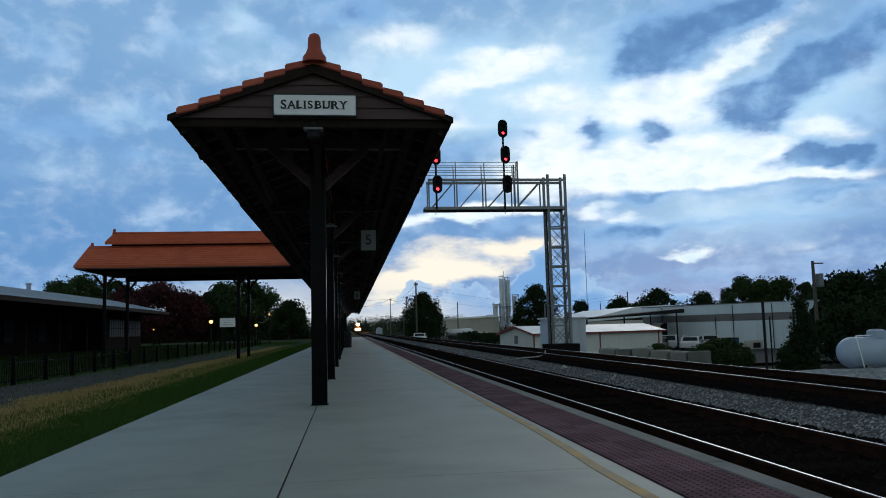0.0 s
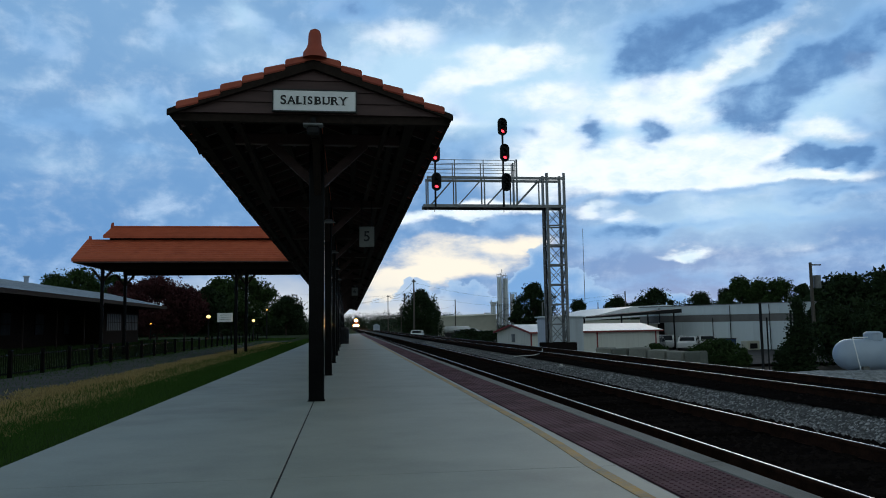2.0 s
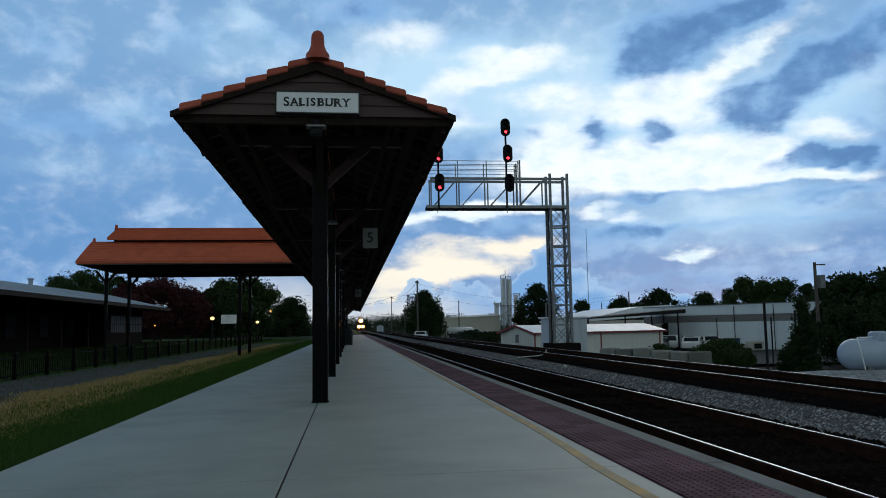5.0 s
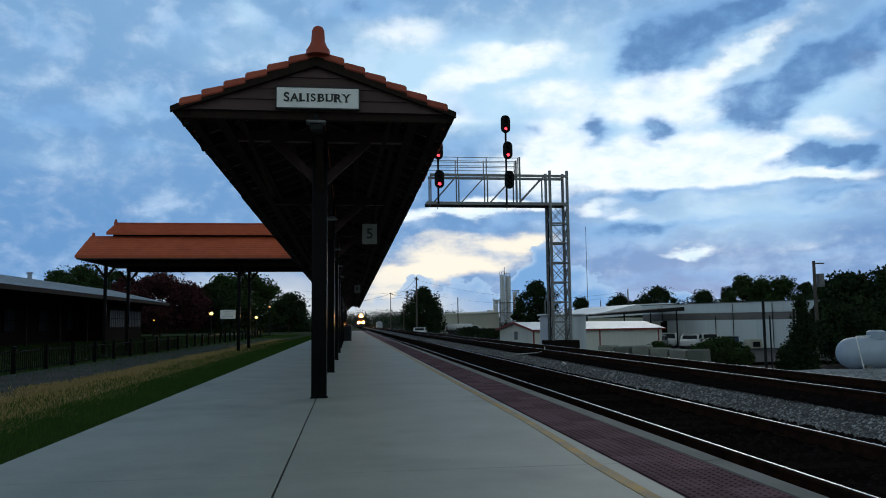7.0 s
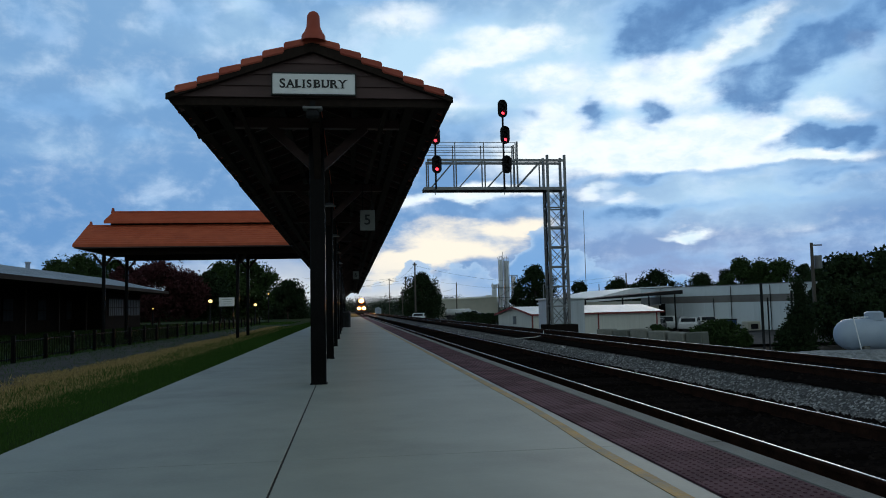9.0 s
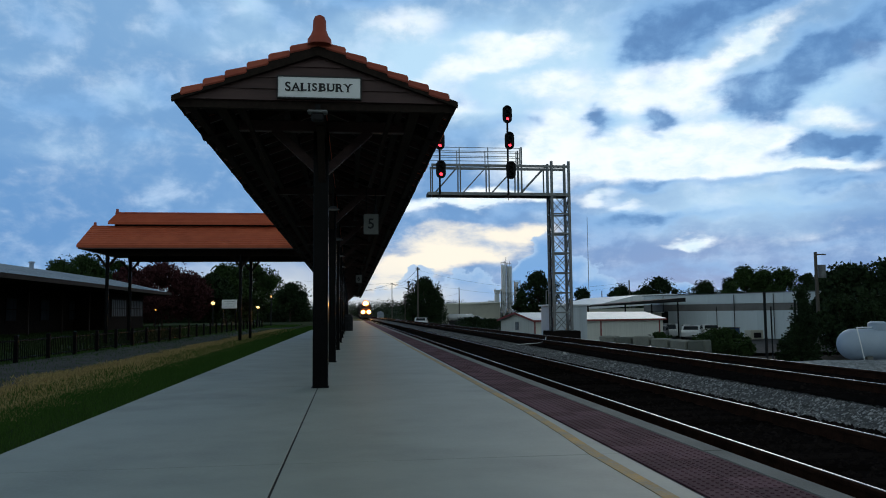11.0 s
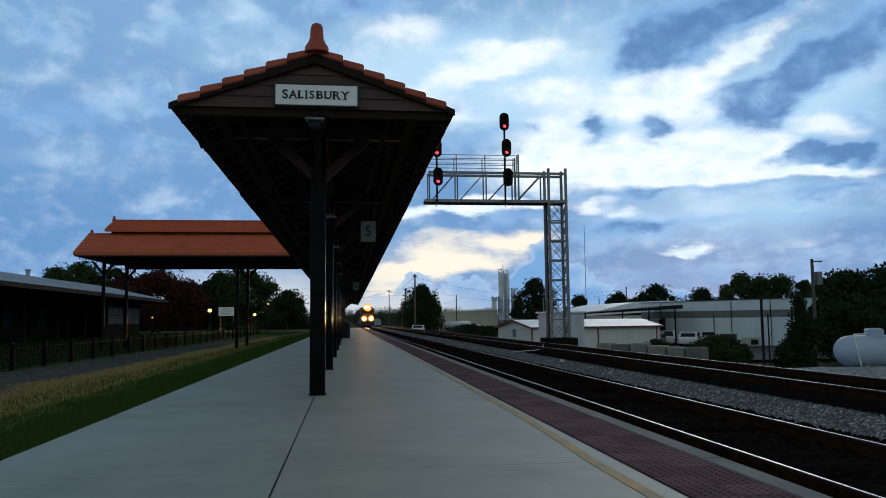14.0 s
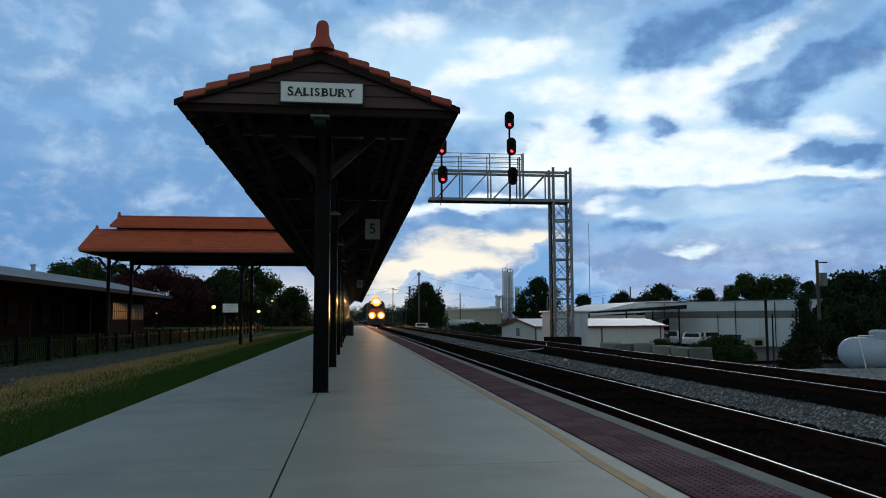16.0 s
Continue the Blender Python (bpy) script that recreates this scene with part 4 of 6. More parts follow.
# ---- station side: concourse shelter, fence, baggage building ----
def concourse_shelter():
    """Gabled red roof with a raised ridge monitor, on paired bracketed posts."""
    y0, y1 = 33.0, 38.4
    s = thing("concourse_shelter", "open station shelter with a two-tier red tile roof", "shelter", (0, 0, 0), kind="structure")
    def tier(xa, xb, ya, za, yb, zb, ins, name):
        """One roof slope pair between eave (ya, za) and top (yb, zb)."""
        mid = (y0 + y1) / 2
        for sg in (1, -1):
            f = lambda y: y if sg == 1 else 2 * mid - y
            bm = B()
            q = [(xa, f(ya), za), (xb, f(ya), za), (xb, f(yb), zb), (xa + ins, f(yb), zb)]
            v = [bm.verts.new(p) for p in q] + [bm.verts.new((a, b, c - 0.12)) for a, b, c in q]
            for fc in ((0, 1, 2, 3), (7, 6, 5, 4), (0, 4, 5, 1), (1, 5, 6, 2), (2, 6, 7, 3), (3, 7, 4, 0)):
                bm.faces.new([v[i] for i in fc])
            slope = part(name, bm, M_TILE2, s, "red clay tile slope")
            # tile courses, each lapping over the next
            for i in range(9):
                u = (i + 0.5) / 9
                y, z = f(ya + (yb - ya) * u), za + (zb - za) * u
                part("tile_course", box(B(), xa + 0.02, xb, min(y, y + sg * 0.02), max(y, y + sg * 0.02), z - 0.01, z + 0.026), M_TILE2, slope)
    tier(-11.25, -2.2, y0, 4.02, 34.9, 5.03, 0.0, "lower_roof")
    tier(-10.5, -2.2, 34.55, 5.17, 35.7, 5.66, 0.0, "upper_roof")
    part("monitor_wall", box(B(), -10.3, -2.3, 34.85, 36.55, 4.85, 5.18), M_DKWOOD, s, "dark louvred wall between the roof tiers")
    part("ridge_tile", rod(B(), (-10.5, 35.7, 5.68), (-2.2, 35.7, 5.68), 0.06), M_TILE, s)
    part("hip_finial", rod(B(), (-10.45, 35.7, 5.66), (-10.45, 35.7, 5.88), 0.09, 0.05), M_TILE, s)
    part("hip_finial", rod(B(), (-11.15, 34.95, 4.98), (-11.15, 34.95, 5.18), 0.09, 0.05), M_TILE, s)
    part("fascia", box(B(), -11.2, -2.2, y0 + 0.02, y0 + 0.1, 3.85, 3.93), M_WOOD, s)
    part("fascia", box(B(), -11.2, -2.2, y1 - 0.1, y1 - 0.02, 3.85, 3.93), M_WOOD, s)
    part("end_fascia", box(B(), -11.2, -11.1, y0 + 0.1, y1 - 0.1, 3.85, 3.93), M_WOOD, s)
    part("front_beam", box(B(), -10.38, -1.7, 33.9, 34.1, 3.63, 3.855), M_DKWOOD, s)
    part("rear_beam", box(B(), -10.38, -1.7, 37.3, 37.5, 3.60, 3.855), M_DKWOOD, s)
    part("soffit", box(B(), -11.1, -2.2, y0 + 0.1, y1 - 0.1, 3.86, 3.90), M_DKWOOD, s)
    for x, y in ((-10.3, 34.0), (-10.3, 37.4), (-4.75, 34.0), (-4.75, 37.4)):
        p = part("column", rod(B(), (x, y, -0.12), (x, y, 3.64), 0.075, None, 10), M_POST, s)
        for sg in (-1, 1):
            part("bracket", bar(B(), (x, y, 3.12), (x + sg * 0.42, y, 3.66), 0.09), M_DKWOOD, p)


concourse_shelter()


def fence():
    f = thing("picket_fence", "low black metal picket fence along the path", "fence", (-8.32, 0, -0.1))
    post_me = mesh_of("fence_post", box(B(), -0.05, 0.05, -0.05, 0.05, 0, 0.70, 0.01), M_POST)
    pick = mesh_of("picket", box(B(), -0.007, 0.007, -0.007, 0.007, 0.08, 0.60), M_POST)
    for k in range(30):
        y = 14.24 + 2.06 * k
        share("fence_post", post_me, f, pose(0, y, 0))
        for z in (0.12, 0.56):
            part("fence_rail", box(B(), -0.014, 0.014, y + 0.05, y + 2.01, z - 0.014, z + 0.014), M_POST, f)
        if k < 12:
            for i in range(1, 16):
                share("picket", pick, f, pose(0, y + i * 0.129, 0))


fence()


def baggage_building():
    b = thing("station_building", "long low brick station building with porch shade in its wall colour and a pale metal roof", "building", (0, 0, -0.15), kind="structure")
    y0, y1 = 24.0, 77.5
    # walls under the porch, their shade carried by the near-black brick colour
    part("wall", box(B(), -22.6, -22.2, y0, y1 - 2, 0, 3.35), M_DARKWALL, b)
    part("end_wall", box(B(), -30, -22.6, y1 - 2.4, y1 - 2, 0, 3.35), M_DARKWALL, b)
    prof = [(-17.45, 3.44), (-22.5, 4.66), (-28, 3.35), (-28, 3.25), (-22.5, 4.54), (-17.45, 3.36)]
    roof = part("roof", prism(B(), prof, y0, y1), M_ROOFMET, b, "pale standing-seam metal roof")
    for i in range(60):
        y = y0 + 0.4 + i * 0.86
        part("seam", bar(B(), (-17.5, y, 3.45), (-22.45, y, 4.67), 0.03, 0.05), M_ROOFMET, roof)
    part("eave_board", box(B(), -17.49, -17.40, y0, y1, 3.20, 3.47), M_DKWOOD, b)
    part("soffit", box(B(), -22.3, -17.5, y0, y1, 3.20, 3.24), M_DKWOOD, b)
    for k in range(9):
        y = 28 + 5.6 * k
        part("porch_post", box(B(), -19.95, -19.85, y - 0.05, y + 0.05, 0, 3.2, 0.01), M_DKWOOD, b)
    for k in range(8):
        y = 31 + 5.6 * k
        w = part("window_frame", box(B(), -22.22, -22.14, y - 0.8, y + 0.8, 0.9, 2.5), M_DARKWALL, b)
        for i in range(3):
            for j in range(2):
                part("pane", box(B(), -22.135, -22.125, y - 0.74 + i * 0.5, y - 0.28 + i * 0.5, 0.98 + j * 0.76, 1.68 + j * 0.76), M_GLASS, w)
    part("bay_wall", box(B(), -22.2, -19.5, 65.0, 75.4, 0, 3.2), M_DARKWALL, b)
    for y in (67.6, 72.8):
        w = part("bay_window_frame", box(B(), -19.5, -19.42, y - 2.1, y + 2.1, 1.15, 2.65), M_DKWOOD, b)
        for i in range(8):
            for j in range(2):
                part("pane", box(B(), -19.415, -19.405, y - 2.02 + i * 0.51, y - 1.70 + i * 0.51, 1.22 + j * 0.70, 1.86 + j * 0.70), M_PALEGLASS, w)
    part("vent_pipe", rod(B(), (-22.0, 56, 4.4), (-22.0, 56, 4.95), 0.16), M_ROOFMET, b)
    part("vent_cap", rod(B(), (-22.0, 56, 4.95), (-22.0, 56, 5.05), 0.24, 0.2), M_ROOFMET, b)


M_PALEGLASS = material("pale_window_glass", (0.03, 0.038, 0.044), (0.085, 0.10, 0.115), 1, 0.4, bump=0, stain=0.5, spec=0.08)
baggage_building()


def lamp_post(x, y, z, mat, r, label):
    s = thing("street_lamp", label, "street lamp", (x, y, -0.3), group="lit lamps")
    part("pole", rod(B(), (0, 0, 0), (0, 0, z + 0.3 - r), 0.07, 0.05), M_BLACK, s)
    bm = B()
    bmesh.ops.create_uvsphere(bm, u_segments=14, v_segments=8, radius=r, matrix=Matrix.Translation((0, 0, z + 0.3)) @ Matrix.Diagonal((1, 1, 0.8, 1)))
    part("globe", bm, mat, s, "glowing warm globe", smooth=True)
    part("cap", rod(B(), (0, 0, z + 0.3 + r * 0.8), (0, 0, z + 0.3 + r * 1.1), r * 0.5, r * 0.1), M_BLACK, s)


lamp_post(-13.4, 77.2, 2.26, M_LAMP, 0.20, "tall lamp post with a bright warm globe")
lamp_post(-10.0, 71.7, 1.94, M_LAMPO, 0.14, "lamp post with a small amber globe")
lamp_post(-9.4, 79.8, 1.85, M_LAMP, 0.16, "lamp post with a warm globe")
lamp_post(-8.3, 82.0, 2.98, M_LAMPO, 0.09, "tall lamp post with a dim orange globe")
lamp_post(-19.0, 78.0, 1.65, M_LAMPO, 0.08, "low lamp post with a dim orange globe")


def notice_board():
    s = thing("notice_board", "white notice board on two posts beyond the lawn", "sign", (-11.0, 71.8, -0.2))
    part("board", box(B(), -0.68, 0.68, -0.03, 0.03, 1.88, 2.68, 0.01), M_SIGN, s)
    for dx in (-0.55, 0.55):
        part("post", box(B(), dx - 0.05, dx + 0.05, 0.03, 0.12, 0, 2.6), M_POST, s)
    for i, w in enumerate((0.9, 0.7, 1.0)):
        part("text_bar", box(B(), -w / 2, w / 2, -0.034, -0.031, 2.49 - i * 0.2, 2.515 - i * 0.2), M_STEEL, s)


notice_board()
for i in range(2):
    litter_bin = thing("platform_bin", "dark metal litter bin on the platform", "bin", (-0.15 + 0.02 * i, 48.0 + 11 * i, 0))
    part("drum", rod(B(), (0, 0, 0.03), (0, 0, 0.9), 0.28, 0.3, 16), M_BLACK, litter_bin)
    part("lid", rod(B(), (0, 0, 0.9), (0, 0, 1.05), 0.31, 0.2, 16), M_BLACK, litter_bin)
tree(-15.7, 99.6, -0.3, 7.8, 6.8, 11, M_LEAF, "broad green deciduous tree behind the station lawn", n=18000, leaf=0.22)
tree(-12.5, 97.2, -0.3, 8.2, 7.7, 12, M_LEAF, "broad green deciduous tree behind the station lawn", n=18000, leaf=0.22)
tree(-16.1, 92.6, -0.3, 6.5, 5.3, 13, M_LEAFDK, "dark green deciduous tree behind the station lawn", n=13200, leaf=0.22)
tree(-9.4, 122.0, -0.3, 6.4, 6.7, 14, M_LEAFDK, "dark round tree beyond the platform", n=13200, leaf=0.25)
tree(-20.8, 88.2, -0.3, 7.5, 8.6, 15, M_LEAFRED, "dark red-leaved plum tree", n=17600, leaf=0.22)
tree(-23.1, 83.4, -0.3, 6.9, 5.0, 16, M_LEAFRED, "dark red-leaved plum tree", n=11000, leaf=0.22)
tree(-18.4, 90.9, -0.3, 6.3, 6.2, 17, M_LEAFRED, "dark red-leaved plum tree", n=11000, leaf=0.22)
tree(-41.6, 116.5, -0.3, 9.6, 7.5, 65, M_LEAF, "green deciduous tree behind the station building", n=15000, leaf=0.25)
tree(-38.3, 115.5, -0.3, 10.4, 9.6, 18, M_LEAF, "green deciduous tree behind the station building", n=17600, leaf=0.25)
tree(-35.0, 120.1, -0.3, 10.5, 7.0, 19, M_LEAF, "green deciduous tree behind the station building", n=11000, leaf=0.25)
tree(14.2, 149.4, -1.5, 9.6, 8.6, 20, M_LEAFDK, "dark spiky tree beside the railway", n=22000, leaf=0.25, base=0.06, spire=True)
tree(40.1, 161.3, -2.0, 12.4, 9.0, 21, M_LEAFDK, "large dark tree behind the sheds", n=17600, leaf=0.28)
tree(52.5, 169.9, -2.0, 9.0, 5.2, 22, M_LEAFDK, "dark tree behind the warehouses", n=8800, leaf=0.28)
tree(35.3, 156.9, -2.0, 8.1, 3.5, 23, M_LEAFDK, "dark tree beside the silos", n=6600, leaf=0.25)
tree(59.4, 164.0, -2.0, 9.2, 6.9, 24, M_LEAFDK, "dark tree behind the warehouses", n=11000, leaf=0.28)
tree(64.1, 153.4, -2.0, 10.4, 9.5, 25, M_LEAFDK, "large dark tree behind the warehouses", n=17600, leaf=0.28)
tree(61.3, 158.8, -2.0, 7.7, 6.1, 26, M_LEAFDK, "dark tree behind the warehouses", n=8800, leaf=0.28)
tree(68.9, 142.7, -2.0, 8.9, 7.8, 27, M_LEAFDK, "dark tree behind the warehouse roof", n=13200, leaf=0.28)
tree(68.8, 120.6, -2.0, 10.4, 6.6, 28, M_LEAF, "tall leafy tree behind the warehouse", n=15400, leaf=0.25)
tree(66.5, 127.9, -2.0, 9.2, 4.0, 29, M_LEAFDK, "dark tree behind the warehouse", n=8800, leaf=0.25)
tree(61.3, 93.3, -2.0, 8.0, 4.4, 30, M_LEAFDK, "dark leafy tree behind the pole", n=13200, leaf=0.19)
tree(66.7, 122.8, -2.0, 11.1, 8.1, 31, M_LEAF, "tall leafy tree behind the warehouse", n=18000, leaf=0.25)
tree(70.3, 117.4, -2.0, 10.0, 7.4, 32, M_LEAF, "tall leafy tree behind the warehouse", n=18000, leaf=0.25)
tree(71.0, 112.2, -2.0, 9.2, 4.4, 33, M_LEAFDK, "dark leafy tree behind the warehouse", n=11000, leaf=0.25)
tree(44.0, 63.1, -2.0, 7.1, 6.6, 34, M_LEAFDK, "dense dark tree over the storage yard", n=26000, leaf=0.26, base=0.05)
tree(43.3, 57.2, -2.0, 7.1, 6.2, 35, M_LEAFDK, "dense dark tree over the storage yard", n=26000, leaf=0.26, base=0.05)
tree(32.9, 48.4, -1.6, 3.6, 3.8, 36, M_LEAFDK, "dense dark shrub beside the tank", n=9000, leaf=0.16, base=0.03)
tree(34.0, 46.2, -1.6, 3.9, 4.1, 37, M_LEAFDK, "dense dark shrub beside the tank", n=9000, leaf=0.16, base=0.03)
tree(45.0, 55.0, -2.0, 6.3, 6.2, 38, M_LEAFDK, "dense dark tree over the storage yard", n=9000, leaf=0.22, base=0.05)
tree(-30.2, 129.6, -0.4, 3.55, 10.17, 51, M_LEAFDK, "dark hedge beyond the station lawn", n=11000, leaf=0.22, base=0.02, kind="hedge")
tree(-22.9, 128.7, -0.4, 3.00, 10.17, 52, M_LEAFDK, "dark hedge beyond the station lawn", n=11000, leaf=0.22, base=0.02, kind="hedge")
tree(-15.5, 127.8, -0.4, 2.73, 10.17, 53, M_LEAFDK, "dark hedge beyond the station lawn", n=11000, leaf=0.22, base=0.02, kind="hedge")
tree(-9.0, 132.1, -0.4, 2.32, 8.65, 54, M_LEAFDK, "dark hedge beyond the station lawn", n=11000, leaf=0.22, base=0.02, kind="hedge")
tree(-36.2, 130.3, -0.4, 3.62, 10.17, 55, M_LEAFDK, "dark hedge beyond the station lawn", n=11000, leaf=0.22, base=0.02, kind="hedge")
tree(19.7, 31.2, -1.2, 2.37, 0.99, 56, M_LEAFDK, "thick dark vine climbing a post", n=6000, leaf=0.08, base=0.02, kind="bush", spire=True)
tree(17.8, 35.1, -1.0, 1.22, 2.46, 57, M_LEAF, "low leafy bush behind the concrete blocks", n=7000, leaf=0.09, base=0.04, kind="bush")
tree(17.8, 37.1, -1.0, 0.90, 1.44, 58, M_LEAF, "low leafy bush behind the concrete blocks", n=3000, leaf=0.09, base=0.04, kind="bush")
tree(18.1, 33.6, -1.0, 0.69, 0.94, 59, M_LEAF, "low leafy bush behind the concrete blocks", n=3000, leaf=0.09, base=0.04, kind="bush")
tree(17.5, 42.2, -1.0, 0.87, 1.63, 60, M_LEAF, "low green weeds behind the concrete blocks", n=2500, leaf=0.09, base=0.04, kind="bush")
tree(19.0, 30.9, -1.2, 1.64, 1.46, 61, M_LEAFDK, "thick vine growing up a post", n=6000, leaf=0.08, base=0.03, kind="bush", spire=True)
tree(19.3, 30.9, -1.2, 3.30, 0.88, 62, M_LEAFDK, "tall narrow vine growing up a post", n=7000, leaf=0.08, base=0.02, kind="bush", spire=True)
tree(18.3, 30.5, -1.2, 0.98, 0.87, 63, M_LEAFDK, "thick vine growing along the ground", n=3000, leaf=0.08, base=0.03, kind="bush")
tree(13.2, 83.0, -1.1, 1.7, 4.2, 66, M_LEAFDK, "dark scrub beside the road", n=5000, leaf=0.14, base=0.03, kind="bush")
tree(15.9, 86.0, -1.1, 1.5, 4.0, 67, M_LEAFDK, "dark scrub beside the road", n=5000, leaf=0.14, base=0.03, kind="bush")
tree(12.4, 69.0, -1.0, 1.08, 1.35, 64, M_LEAFDK, "dark leafy bush beside the road", n=2000, leaf=0.12, base=0.04, kind="bush")


# ---- far side of the tracks ----
GZ = -2.05


def metal_shed():
    s = thing("metal_shed", "low cream metal shed with dark red trim and white roof", "shed", (15.4, 63.6, GZ), 20)
    L, W, E, P = 14.3, 5.4, 2.42, 3.05
    part("long_wall", box(B(), 0, L, 0, 0.12, 0, E), M_SHED, s)
    part("back_wall", box(B(), 0, L, W - 0.12, W, 0, E), M_SHED, s)
    for x in (0, L - 0.12):
        bm = B()
        v = [(0.12, 0), (W - 0.12, 0), (W - 0.12, E), (W / 2, P - 0.05), (0.12, E)]
        a = [bm.verts.new((x, p, q)) for p, q in v]
        b = [bm.verts.new((x + 0.12, p, q)) for p, q in v]
        bm.faces.new(a), bm.faces.new(b[::-1])
        for i in range(5):
            bm.faces.new((a[i], a[(i + 1) % 5], b[(i + 1) % 5], b[i]))
        part("gable_wall", bm, M_SHED, s)
    for sg in (0, 1):
        bm = B()
        ya, yb = (-0.25, W / 2) if sg == 0 else (W + 0.25, W / 2)
        q = [(-0.25, ya, E - 0.02), (L + 0.25, ya, E - 0.02), (L + 0.25, yb, P), (-0.25, yb, P)]
        v = [bm.verts.new(p) for p in q] + [bm.verts.new((a, b, c + 0.07)) for a, b, c in q]
        for f in ((0, 1, 2, 3), (7, 6, 5, 4), (0, 4, 5, 1), (1, 5, 6, 2), (2, 6, 7, 3), (3, 7, 4, 0)):
            bm.faces.new([v[i] for i in f])
        part("roof", bm, M_WHITEROOF, s, "white metal roof")
        part("gable_trim", bar(B(), (-0.27, ya, E + 0.0), (-0.27, yb, P + 0.03), 0.05, 0.16), M_REDTRIM, s)
    part("eave_trim", box(B(), -0.27, L + 0.27, -0.31, -0.255, E - 0.10, E + 0.05), M_REDTRIM, s)
    for x in (0.0, 7.0, 13.8):
        part("corner_trim", box(B(), x, x + 0.14, -0.03, -0.004, 0, E - 0.1), M_REDTRIM, s)
    part("wall_lamp", box(B(), 1.0, 1.5, -0.2, -0.004, 1.5, 2.0, 0.05), M_BLACK, s)
    part("gable_vent", box(B(), -0.05, -0.004, 2.4, 2.9, 1.6, 2.3), M_STEEL, s)


metal_shed()


def equipment_house():
    s = thing("equipment_house", "pale grey metal signal equipment house with flat roof", "equipment cabinet", (12.55, 47.6, -0.9))
    part("body", box(B(), 0, 2.45, 0, 2.2, 0, 2.36, 0.02), M_PALEBLUE, s)
    part("roof", box(B(), -0.15, 2.6, -0.15, 2.35, 2.36, 2.46, 0.02), M_WHITEROOF, s)
    part("door", box(B(), 1.3, 2.2, -0.03, -0.003, 0.3, 2.2, 0.01), M_PALEBLUE, s)
    part("footing", box(B(), -0.05, 2.5, -0.05, 2.25, -0.6, 0), M_CONC2, s)


equipment_house()


def barrier_blocks():
    rnd = random.Random(8)
    first = None
    for k in range(6):
        u = k / 5.0
        x, y = 12.2 + 2.85 * u, 35.3 - 3.5 * u
        m = pose(x, y, -0.98 + rnd.uniform(-0.16, 0.02), 0, rnd.uniform(-3, 3), -51 + rnd.uniform(-9, 9))
        if first is None:
            first = thing("concrete_block", "weathered grey concrete barrier block", "concrete block", (x, y, -0.98), -51, group="barrier blocks")
            part("block", box(B(), -0.41, 0.41, -0.3, 0.3, 0, 0.90, 0.05), M_BLOCK, first)
        else:
            copy_thing(first, m)


barrier_blocks()


def warehouse():
    s = thing("warehouse", "large grey panelled warehouse with a brown band", "warehouse", (35.6, 90.0, GZ), -61)
    L, Hh, D = 30.0, 4.95, 26.0
    panel = mesh_of("panel", box(B(), 0.006, 2.994, -0.12, 0, 0, 3.1, 0.008), M_WARE)
    upper = mesh_of("upper_panel", box(B(), 0.006, 2.994, -0.12, 0, 3.9, Hh, 0.008), M_WARE)
    for k in range(10):
        share("panel", panel, s, pose(3.0 * k, 0, 0))
        share("upper_panel", upper, s, pose(3.0 * k, 0, 0))
    part("band", box(B(), 0, L, -0.10, 0, 3.12, 3.88), M_WAREBAND, s, "brown-grey painted band")
    part("core_wall", box(B(), 0, L, 0, 0.2, 0, Hh - 0.02), M_WARE, s)
    part("roof", box(B(), 0, L, 0.2, D, Hh - 0.3, Hh - 0.1), M_ROOFMET, s)
    part("end_wall", box(B(), 0, 0.2, 0.2, D, 0, Hh - 0.3), M_WARE, s)
    part("parapet_cap", box(B(), -0.1, L + 0.1, -0.2, 0.3, Hh + 0.01, Hh + 0.09), M_STEEL, s)
    for x in (3.0, 10.2, 12.4, 17.0):
        part("downpipe", rod(B(), (x, -0.2, 0), (x, -0.2, Hh - (0.1 if x != 10.2 else 1.4)), 0.04), M_BLACK, s)
    # black panel laid on the wall in place of the loading bay's shadow
    part("bay_shade_panel", box(B(), 0.3, 3.6, -0.16, -0.125, 0.3, 3.1), M_BLACK, s, "black panel standing for the shade in the loading bay")


warehouse()


def loading_canopy():
    s = thing("loading_canopy", "dark flat loading canopy beside the warehouse", "canopy", (0, 0, 0))
    bm = B()
    q = [(25.2, 80.5, 1.72), (36.6, 80.5, 2.55), (36.6, 88, 2.55), (25.2, 88, 1.72)]
    v = [bm.verts.new(p) for p in q] + [bm.verts.new((a, b, c - 0.45 if a > 30 else c - 0.12)) for a, b, c in q]
    for f in ((0, 1, 2, 3), (7, 6, 5, 4), (0, 4, 5, 1), (1, 5, 6, 2), (2, 6, 7, 3), (3, 7, 4, 0)):
        bm.faces.new([v[i] for i in f])
    part("deck", bm, M_BLACK, s)
    for x, z in ((25.6, 1.6), (29.8, 1.8), (32.8, 1.9), (35.8, 2.1)):
        part("post", rod(B(), (x, 80.8, GZ), (x, 80.8, z), 0.09), M_BLACK, s)
    w = thing("loading_dock", "low beige loading dock building under the canopy", "building", (0, 0, 0))
    part("wall", box(B(), 25.5, 36.5, 87, 90, GZ, 0.9), M_BEIGE, w)
    part("roof", box(B(), 25.3, 36.7, 86.8, 90.2, 0.9, 1.0), M_WHITEROOF, w)
    h = thing("white_roof_hall", "hall with a low-pitched white metal roof", "building", (0, 0, 0))
    part("roof", prism(B(), [(30.0, 1.6), (37.5, 3.25), (42.0, 3.4), (48.0, 2.6), (48, 2.4), (30, 1.4)], 97, 120), M_WHITEROOF, h)
    part("wall", box(B(), 31.0, 47.5, 97.3, 119, GZ, 1.5), M_BEIGE, h)


